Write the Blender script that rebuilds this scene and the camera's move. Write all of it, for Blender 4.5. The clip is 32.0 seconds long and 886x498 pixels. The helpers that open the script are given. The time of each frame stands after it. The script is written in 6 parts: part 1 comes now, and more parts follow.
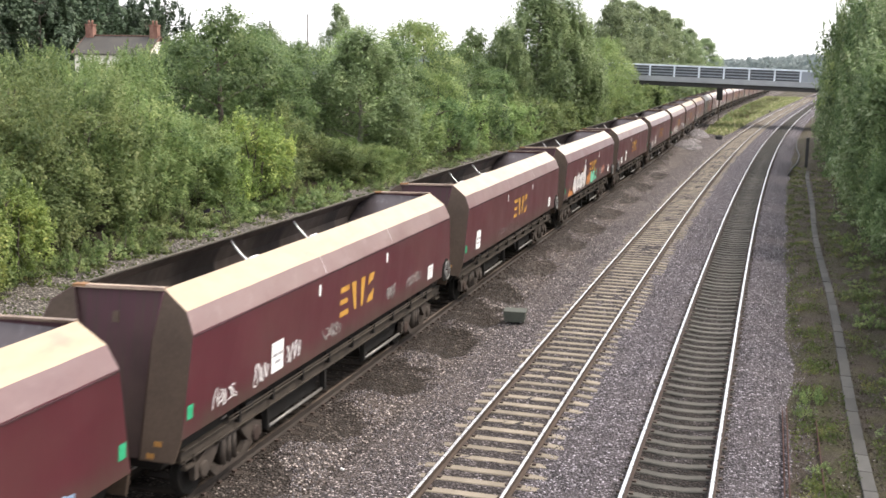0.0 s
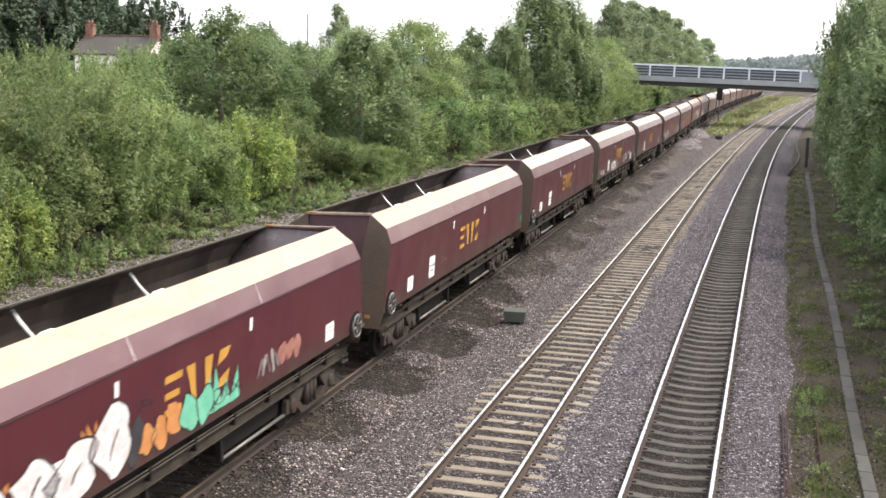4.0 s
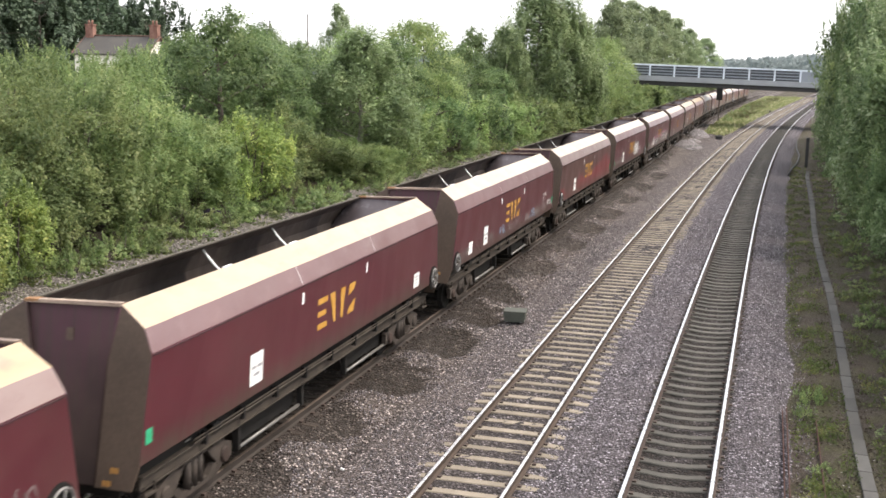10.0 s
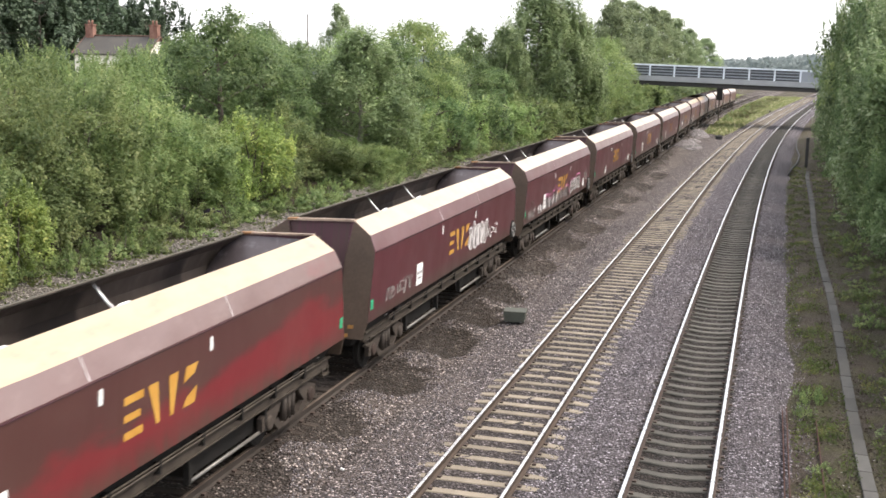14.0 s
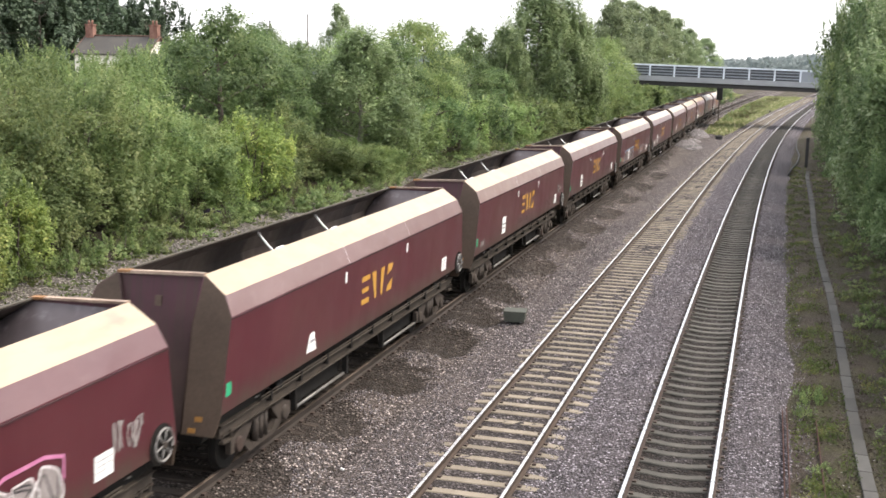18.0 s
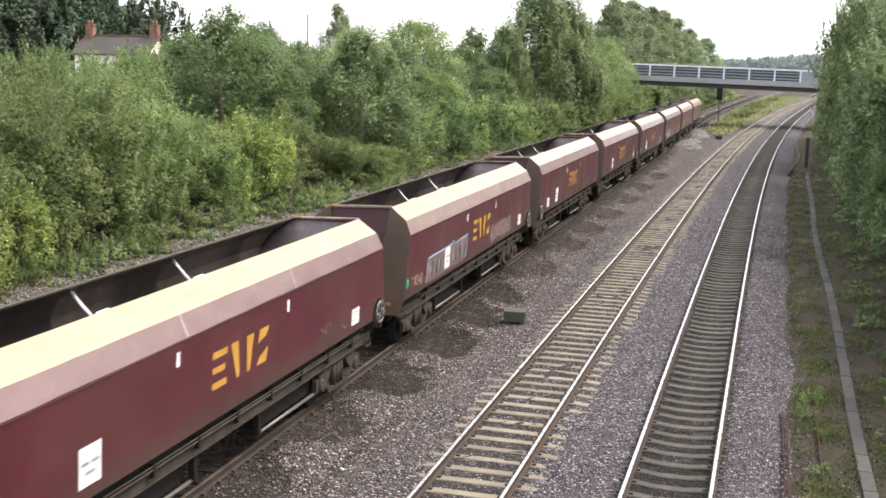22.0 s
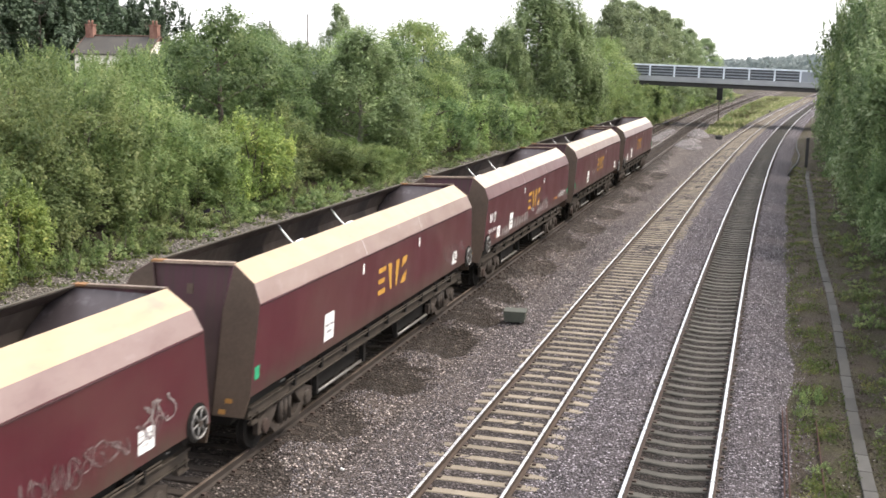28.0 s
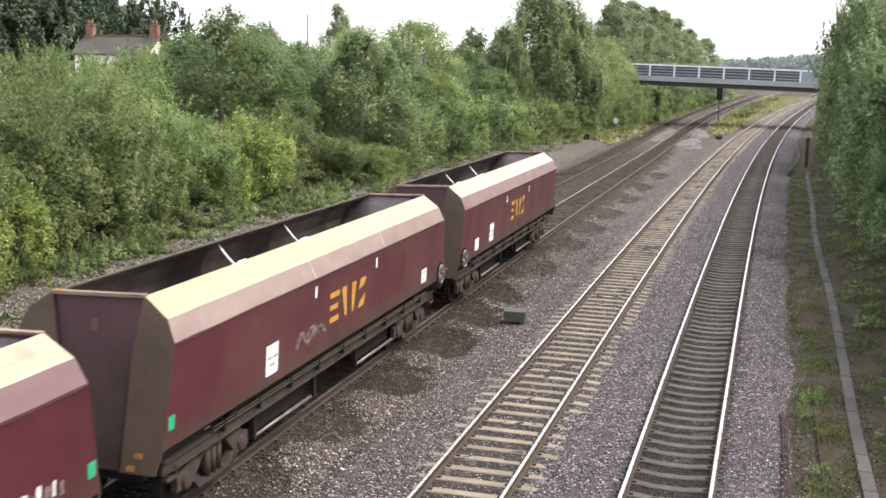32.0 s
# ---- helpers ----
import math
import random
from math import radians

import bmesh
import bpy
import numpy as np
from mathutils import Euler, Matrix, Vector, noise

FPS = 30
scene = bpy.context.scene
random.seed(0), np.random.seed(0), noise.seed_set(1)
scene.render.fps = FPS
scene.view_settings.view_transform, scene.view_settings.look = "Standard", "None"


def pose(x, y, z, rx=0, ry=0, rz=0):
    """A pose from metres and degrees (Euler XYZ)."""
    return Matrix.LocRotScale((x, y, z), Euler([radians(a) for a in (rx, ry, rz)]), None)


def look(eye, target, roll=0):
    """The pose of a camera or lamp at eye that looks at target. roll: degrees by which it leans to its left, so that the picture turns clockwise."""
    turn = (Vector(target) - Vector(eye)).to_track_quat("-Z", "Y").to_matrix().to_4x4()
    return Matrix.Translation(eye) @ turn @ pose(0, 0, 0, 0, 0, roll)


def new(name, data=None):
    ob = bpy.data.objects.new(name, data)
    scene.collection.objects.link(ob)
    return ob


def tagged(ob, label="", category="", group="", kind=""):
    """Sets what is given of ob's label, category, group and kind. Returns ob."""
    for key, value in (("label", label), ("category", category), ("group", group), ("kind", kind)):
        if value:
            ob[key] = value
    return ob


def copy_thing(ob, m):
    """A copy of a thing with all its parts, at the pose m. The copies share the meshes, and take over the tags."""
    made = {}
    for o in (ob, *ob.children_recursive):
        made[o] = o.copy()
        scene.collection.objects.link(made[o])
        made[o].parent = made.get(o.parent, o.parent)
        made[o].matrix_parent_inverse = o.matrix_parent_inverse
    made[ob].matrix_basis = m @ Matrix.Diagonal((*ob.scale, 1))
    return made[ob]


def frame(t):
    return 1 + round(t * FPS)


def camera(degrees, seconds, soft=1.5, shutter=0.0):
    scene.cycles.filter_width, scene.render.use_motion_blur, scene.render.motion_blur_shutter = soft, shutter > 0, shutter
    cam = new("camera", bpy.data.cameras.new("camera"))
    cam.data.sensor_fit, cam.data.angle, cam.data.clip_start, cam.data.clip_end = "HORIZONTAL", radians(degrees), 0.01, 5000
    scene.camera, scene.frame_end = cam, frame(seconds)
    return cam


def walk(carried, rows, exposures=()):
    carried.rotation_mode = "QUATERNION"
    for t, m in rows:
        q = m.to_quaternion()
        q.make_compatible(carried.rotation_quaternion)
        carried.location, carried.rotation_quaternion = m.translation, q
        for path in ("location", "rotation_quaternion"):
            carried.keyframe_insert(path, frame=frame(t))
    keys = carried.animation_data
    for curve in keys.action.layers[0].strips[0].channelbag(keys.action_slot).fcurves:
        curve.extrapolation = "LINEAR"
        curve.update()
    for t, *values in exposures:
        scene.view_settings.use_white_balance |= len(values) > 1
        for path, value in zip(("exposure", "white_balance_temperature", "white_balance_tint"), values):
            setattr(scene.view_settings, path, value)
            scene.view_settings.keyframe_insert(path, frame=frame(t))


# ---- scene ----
# The camera stands still on an overbridge; the rails run along +Y, curving slightly to the right far off.
cam = camera(43.73, 32.0, soft=1.65, shutter=0.25)
EYE = Vector((0.0, 0.0, 7.359))
YAW, PITCH = radians(16.219), radians(9.561)
AHEAD = EYE + Vector((-math.sin(YAW) * math.cos(PITCH), math.cos(YAW) * math.cos(PITCH), -math.sin(PITCH))) * 40
walk(cam, [(0.0, look(EYE, AHEAD, 1.1376)), (32.0, look(EYE, AHEAD, 1.1376))],
     exposures=[(0.0, 0.92, 6560, 12.5), (32.0, 0.92, 6560, 12.5)])

# ---- light: thin bright cloud, a veiled sun ahead and to the side ----
SUN_AZ, SUN_EL = radians(60), radians(54)      # azimuth from +Y, positive to +X
world = bpy.data.worlds.new("world")
scene.world = world
world.use_nodes = True
wn, wl = world.node_tree.nodes, world.node_tree.links
sky = wn.new("ShaderNodeTexSky")
sky.sky_type, sky.sun_disc = "NISHITA", False
sky.sun_elevation, sky.sun_rotation = SUN_EL, SUN_AZ
sky.air_density, sky.dust_density, sky.ozone_density = 1.0, 4.0, 1.0
cloud = wn.new("ShaderNodeMix")
cloud.data_type = "RGBA"
cloud.inputs["Factor"].default_value = 0.62
cloud.inputs["B"].default_value = (10.2, 10.4, 10.6, 1)
wl.new(sky.outputs["Color"], cloud.inputs["A"])
wl.new(cloud.outputs["Result"], wn["Background"].inputs["Color"])
wn["Background"].inputs["Strength"].default_value = 0.13

sun = new("sun", bpy.data.lights.new("sun", "SUN"))
sun.data.energy, sun.data.angle, sun.data.color = 2.5, radians(20), (1.0, 0.93, 0.82)
sun.matrix_world = look((0, 0, 60), (-math.sin(SUN_AZ) * math.cos(SUN_EL) * 10, -math.cos(SUN_AZ) * math.cos(SUN_EL) * 10,
                                     60 - math.sin(SUN_EL) * 10))


# ---- materials ----
def ramp(nt, fac, stops):
    r = nt.nodes.new("ShaderNodeValToRGB")
    while len(r.color_ramp.elements) < len(stops):
        r.color_ramp.elements.new(0.5)
    for e, (p, c) in zip(r.color_ramp.elements, stops):
        e.position, e.color = p, (*c, 1)
    nt.links.new(fac, r.inputs["Fac"])
    return r.outputs["Color"]


def mixed(nt, fac, a, b, blend="MIX"):
    m = nt.nodes.new("ShaderNodeMix")
    m.data_type, m.blend_type = "RGBA", blend
    for key, v in (("Factor", fac), ("A", a), ("B", b)):
        if isinstance(v, bpy.types.NodeSocket):
            nt.links.new(v, m.inputs[key])
        elif key == "Factor":
            m.inputs[key].default_value = v
        else:
            m.inputs[key].default_value = (*v, 1)
    return m.outputs["Result"]


def maths(nt, op, a, b=0.0, c=None):
    m = nt.nodes.new("ShaderNodeMath")
    m.operation, m.use_clamp = op, False
    for i, v in enumerate((a, b) if c is None else (a, b, c)):
        if isinstance(v, bpy.types.NodeSocket):
            nt.links.new(v, m.inputs[i])
        else:
            m.inputs[i].default_value = v
    return m.outputs["Value"]


def rerange(nt, v, lo, hi, a=0.0, b=1.0):
    m = nt.nodes.new("ShaderNodeMapRange")
    nt.links.new(v, m.inputs["Value"])
    for key, x in (("From Min", lo), ("From Max", hi), ("To Min", a), ("To Max", b)):
        m.inputs[key].default_value = x
    return m.outputs["Result"]


def grain(nt, vec, scale, detail=3.0, rough=0.55):
    n = nt.nodes.new("ShaderNodeTexNoise")
    n.inputs["Scale"].default_value, n.inputs["Detail"].default_value, n.inputs["Roughness"].default_value = scale, detail, rough
    nt.links.new(vec, n.inputs["Vector"])
    return n.outputs["Fac"]


def stretched(nt, vec, sx, sy, sz):
    m = nt.nodes.new("ShaderNodeVectorMath")
    m.operation = "MULTIPLY"
    nt.links.new(vec, m.inputs[0])
    m.inputs[1].default_value = (sx, sy, sz)
    return m.outputs["Vector"]


def start(name, rough=0.6, metal=0.0, spec=0.5):
    m = bpy.data.materials.new(name)
    m.use_nodes = True
    nt = m.node_tree
    p = nt.nodes["Principled BSDF"]
    p.inputs["Roughness"].default_value, p.inputs["Metallic"].default_value = rough, metal
    p.inputs["Specular IOR Level"].default_value = spec
    tc = nt.nodes.new("ShaderNodeTexCoord")
    return m, nt, p, tc.outputs["Object"]


def bumped(nt, p, height, strength, dist):
    b = nt.nodes.new("ShaderNodeBump")
    b.inputs["Strength"].default_value, b.inputs["Distance"].default_value = strength, dist
    nt.links.new(height, b.inputs["Height"])
    nt.links.new(b.outputs["Normal"], p.inputs["Normal"])


def rnd(nt, island=False):
    n = nt.nodes.new("ShaderNodeNewGeometry" if island else "ShaderNodeObjectInfo")
    return n.outputs["Random Per Island" if island else "Random"]


def plain(name, c1, c2, coarse=1.5, fine=40.0, rough=0.6, metal=0.0, spec=0.5, bump=0.3, dist=0.004, vary=0.0):
    """Two colours mixed by coarse and fine grain, with fine relief; vary: value shift from object to object."""
    m, nt, p, vec = start(name, rough, metal, spec)
    a, b = grain(nt, vec, coarse), grain(nt, vec, fine, 2.0)
    f = maths(nt, "ADD", maths(nt, "MULTIPLY", a, 0.65), maths(nt, "MULTIPLY", b, 0.35))
    col = ramp(nt, f, [(0.34, c1), (0.66, c2)])
    if vary:
        h = nt.nodes.new("ShaderNodeHueSaturation")
        nt.links.new(rerange(nt, rnd(nt), 0, 1, 1 - vary, 1 + vary), h.inputs["Value"])
        nt.links.new(col, h.inputs["Color"])
        col = h.outputs["Color"]
    nt.links.new(col, p.inputs["Base Color"])
    nt.links.new(rerange(nt, a, 0.3, 0.7, rough - 0.08, min(1, rough + 0.1)), p.inputs["Roughness"])
    if bump:
        bumped(nt, p, b, bump, dist)
    return m


def leafy(name, dark, light, yellow, glow=0.5):
    m, nt, p, vec = start(name, 0.55, 0.0, 0.35)
    r1, r2 = rnd(nt, True), rnd(nt)
    big = grain(nt, vec, 0.7, 3.0)
    f = maths(nt, "ADD", maths(nt, "MULTIPLY", r1, 0.44), maths(nt, "MULTIPLY", rerange(nt, big, 0.36, 0.64), 0.56))
    col = ramp(nt, f, [(0.1, dark), (0.62, light), (0.98, yellow)])
    h = nt.nodes.new("ShaderNodeHueSaturation")
    nt.links.new(rerange(nt, r2, 0, 1, 0.98, 1.50), h.inputs["Value"])
    nt.links.new(rerange(nt, r2, 0, 1, 0.488, 0.505), h.inputs["Hue"])
    h.inputs["Saturation"].default_value = 0.87
    nt.links.new(col, h.inputs["Color"])
    col = h.outputs["Color"]
    nt.links.new(col, p.inputs["Base Color"])
    t = nt.nodes.new("ShaderNodeBsdfTranslucent")
    nt.links.new(col, t.inputs["Color"])
    s = nt.nodes.new("ShaderNodeMixShader")
    s.inputs["Fac"].default_value = glow
    nt.links.new(p.outputs["BSDF"], s.inputs[1])
    nt.links.new(t.outputs["BSDF"], s.inputs[2])
    nt.links.new(s.outputs["Shader"], nt.nodes["Material Output"].inputs["Surface"])
    return m


def gravel(name, stones, stain, scale=19.0, heaps=False):
    """Broken stone: cells of about 5 cm with their own tint and relief, dusted by larger stains."""
    m, nt, p, vec = start(name, 0.9, 0.0, 0.25)
    v = nt.nodes.new("ShaderNodeTexVoronoi")
    v.inputs["Scale"].default_value = scale
    nt.links.new(vec, v.inputs["Vector"])
    sep = nt.nodes.new("ShaderNodeSeparateColor")
    nt.links.new(v.outputs["Color"], sep.inputs["Color"])
    col = ramp(nt, sep.outputs["Red"], stones)
    # Shade in the gaps between stones, painted as near-black cell edges.
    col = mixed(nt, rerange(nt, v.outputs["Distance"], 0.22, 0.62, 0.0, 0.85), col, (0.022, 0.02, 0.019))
    big = grain(nt, vec, 0.55, 4.0)
    col = mixed(nt, rerange(nt, big, 0.42, 0.68, 0.0, 0.35), col, stain)
    if heaps:
        at = nt.nodes.new("ShaderNodeAttribute")
        at.attribute_name = "soot"
        soot = maths(nt, "MULTIPLY", at.outputs["Fac"], rerange(nt, grain(nt, vec, 2.2, 4.0), 0.3, 0.5, 0.72, 1.0))
        col = mixed(nt, soot, col, mixed(nt, 0.35, mixed(nt, 1.0, col, (0.20, 0.175, 0.145), "MULTIPLY"), (0.022, 0.0175, 0.013)))
    if heaps:
        cl = nt.nodes.new("ShaderNodeAttribute")
        cl.attribute_name = "clean"
        col = mixed(nt, cl.outputs["Fac"], mixed(nt, 1.0, col, (1.15, 1.10, 0.95), "MULTIPLY"), col)
    nt.links.new(col, p.inputs["Base Color"])
    hgt = maths(nt, "SUBTRACT", sep.outputs["Green"], maths(nt, "MULTIPLY", v.outputs["Distance"], 1.6))
    bumped(nt, p, hgt, 1.0, 0.045)
    return m


def wagon_paint(repaint=False):
    """Maroon paint: sky sheen put in as pale colour where it faces up, brown grime rising in streaks from the sill."""
    m, nt, p, vec = start("patchy_red_paint" if repaint else "maroon_paint", 0.36, 0.0, 0.5)
    r = rnd(nt)
    a, b = grain(nt, vec, 0.8, 4.0), grain(nt, stretched(nt, vec, 2.6, 2.6, 0.5), 2.0, 4.0)
    col = ramp(nt, a, [(0.3, (0.062, 0.0078, 0.0142)), (0.7, (0.082, 0.0122, 0.0195))])
    sep = nt.nodes.new("ShaderNodeSeparateXYZ")
    nt.links.new(vec, sep.inputs["Vector"])
    if repaint:
        # a patch rolled over in bright red, the rest filmed with brown dirt
        edge = maths(nt, "ADD", maths(nt, "MULTIPLY", grain(nt, stretched(nt, vec, 0.5, 1, 1.2), 1.3, 4.0), 1.3), rerange(nt, sep.outputs["Z"], 1.7, 2.75, 0.5, -0.35))
        edge = maths(nt, "ADD", edge, rerange(nt, sep.outputs["X"], -6.5, 5.5, -0.35, 0.25))
        col = mixed(nt, rerange(nt, edge, 0.62, 0.86), mixed(nt, 0.55, col, (0.065, 0.034, 0.024)), (0.150, 0.0115, 0.0165))
    low = rerange(nt, sep.outputs["Z"], 1.38, 1.85, 1.0, 0.0)
    dirt = maths(nt, "MULTIPLY", low, rerange(nt, b, 0.3, 0.7, 0.35, 1.25))
    col = mixed(nt, maths(nt, "MINIMUM", dirt, 0.85), col, (0.055, 0.036, 0.026))
    film = rerange(nt, grain(nt, stretched(nt, vec, 0.35, 1, 0.7), 1.1, 5.0), 0.42, 0.70, 0.0, 0.5)
    film = maths(nt, "MULTIPLY", film, rerange(nt, r, 0, 1, 0.05, 0.75))
    col = mixed(nt, film, col, (0.12, 0.075, 0.055))
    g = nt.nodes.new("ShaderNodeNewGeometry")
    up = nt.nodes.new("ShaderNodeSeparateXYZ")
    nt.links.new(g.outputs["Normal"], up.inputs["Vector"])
    # Bright sky on upward faces, painted as a paler colour with blotches.
    sky_sheen = rerange(nt, up.outputs["Z"], 0.03, 0.40, 0.0, 0.90)
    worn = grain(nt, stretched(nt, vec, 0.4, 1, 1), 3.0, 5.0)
    sky_sheen = maths(nt, "MULTIPLY", sky_sheen, rerange(nt, worn, 0.25, 0.6, 0.8, 1.0))
    sky_sheen = maths(nt, "MULTIPLY", sky_sheen, maths(nt, "MAXIMUM", rerange(nt, up.outputs["Z"], 0.5, 0.72), rerange(nt, r, 0.1, 0.9, 0.35, 1.0)))
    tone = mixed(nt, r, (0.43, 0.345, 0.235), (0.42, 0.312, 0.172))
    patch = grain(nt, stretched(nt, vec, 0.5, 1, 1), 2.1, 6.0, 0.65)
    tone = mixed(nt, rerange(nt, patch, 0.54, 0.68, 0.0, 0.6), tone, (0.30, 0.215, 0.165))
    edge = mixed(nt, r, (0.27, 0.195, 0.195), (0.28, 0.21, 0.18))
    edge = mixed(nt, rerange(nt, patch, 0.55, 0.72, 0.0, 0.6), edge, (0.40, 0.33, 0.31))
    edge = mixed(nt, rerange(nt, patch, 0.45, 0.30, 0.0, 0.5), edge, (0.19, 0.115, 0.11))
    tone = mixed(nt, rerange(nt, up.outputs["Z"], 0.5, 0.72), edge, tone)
    col = mixed(nt, sky_sheen, col, tone)
    nt.links.new(col, p.inputs["Base Color"])
    nt.links.new(rerange(nt, a, 0.3, 0.7, 0.32, 0.48), p.inputs["Roughness"])
    p.inputs["Coat Weight"].default_value, p.inputs["Coat Roughness"].default_value = 0.35, 0.3
    bumped(nt, p, grain(nt, vec, 1.1, 2.0), 0.14, 0.05)
    return m


def lining(name, dark, mid, bright, metal=0.2, black=False):
    """Steel scoured by coal: black patches, brown film and bright streaks that run down the sheet."""
    m, nt, p, vec = start(name, 0.42, metal, 0.5)
    big = grain(nt, stretched(nt, vec, 0.9, 1, 0.35), 0.75, 3.0)
    run = grain(nt, stretched(nt, vec, 1.0, 1, 0.22), 5.0, 5.0, 0.65)
    col = ramp(nt, big, [(0.30, tuple(0.45 * c for c in mid)), (0.56, mid)])
    col = mixed(nt, rerange(nt, run, 0.54, 0.74, 0.0, 0.75), col, bright)
    if black:
        # near-black bands along the sheet, each ending short of a stay
        sep = nt.nodes.new("ShaderNodeSeparateXYZ")
        nt.links.new(vec, sep.inputs["Vector"])
        x = maths(nt, "ADD", sep.outputs["X"], maths(nt, "MULTIPLY", grain(nt, vec, 1.4, 3.0), 0.5))
        coal = 0.0
        for x0, x1 in ((-3.1, -1.45), (0.35, 1.85), (4.7, 5.4)):
            coal = maths(nt, "MAXIMUM", coal, maths(nt, "MULTIPLY", rerange(nt, x, x0 - 0.5, x0 + 0.3), rerange(nt, x, x1, x1 + 0.12, 1.0, 0.0)))
        col = mixed(nt, maths(nt, "MULTIPLY", coal, 0.88), col, dark)
    nt.links.new(col, p.inputs["Base Color"])
    nt.links.new(rerange(nt, run, 0.3, 0.7, 0.5, 0.32), p.inputs["Roughness"])
    bumped(nt, p, big, 0.2, 0.06)
    return m


def pebbles():
    """Loose stones, each with its own grey, a few nearly white."""
    m, nt, p, vec = start("loose_stone", 0.9, 0.0, 0.25)
    col = ramp(nt, rnd(nt, True), [(0.0, (0.045, 0.040, 0.042)), (0.5, (0.15, 0.135, 0.142)), (0.85, (0.25, 0.228, 0.238)), (1.0, (0.48, 0.45, 0.465))])
    nt.links.new(mixed(nt, rerange(nt, grain(nt, vec, 60, 2.0), 0.4, 0.7, 0.0, 0.4), col, (0.07, 0.06, 0.058)), p.inputs["Base Color"])
    return m


def end_plate():
    """Maroon end under soot: purple runs down from the top edge, brown film below."""
    m, nt, p, vec = start("sooty_end_plate", 0.6, 0.0, 0.35)
    a, b = grain(nt, vec, 1.1, 4.0), grain(nt, stretched(nt, vec, 1, 14, 0.5), 1.0, 3.0)
    col = ramp(nt, a, [(0.32, (0.034, 0.021, 0.018)), (0.68, (0.064, 0.040, 0.033))])
    sep = nt.nodes.new("ShaderNodeSeparateXYZ")
    nt.links.new(vec, sep.inputs["Vector"])
    runs = maths(nt, "MULTIPLY", rerange(nt, sep.outputs["Z"], 1.7, 3.3), rerange(nt, b, 0.36, 0.60, 0.25, 1.0))
    col = mixed(nt, maths(nt, "MULTIPLY", runs, 0.8), col, (0.072, 0.024, 0.036))
    nt.links.new(col, p.inputs["Base Color"])
    bumped(nt, p, grain(nt, vec, 14, 2.0), 0.3, 0.004)
    return m


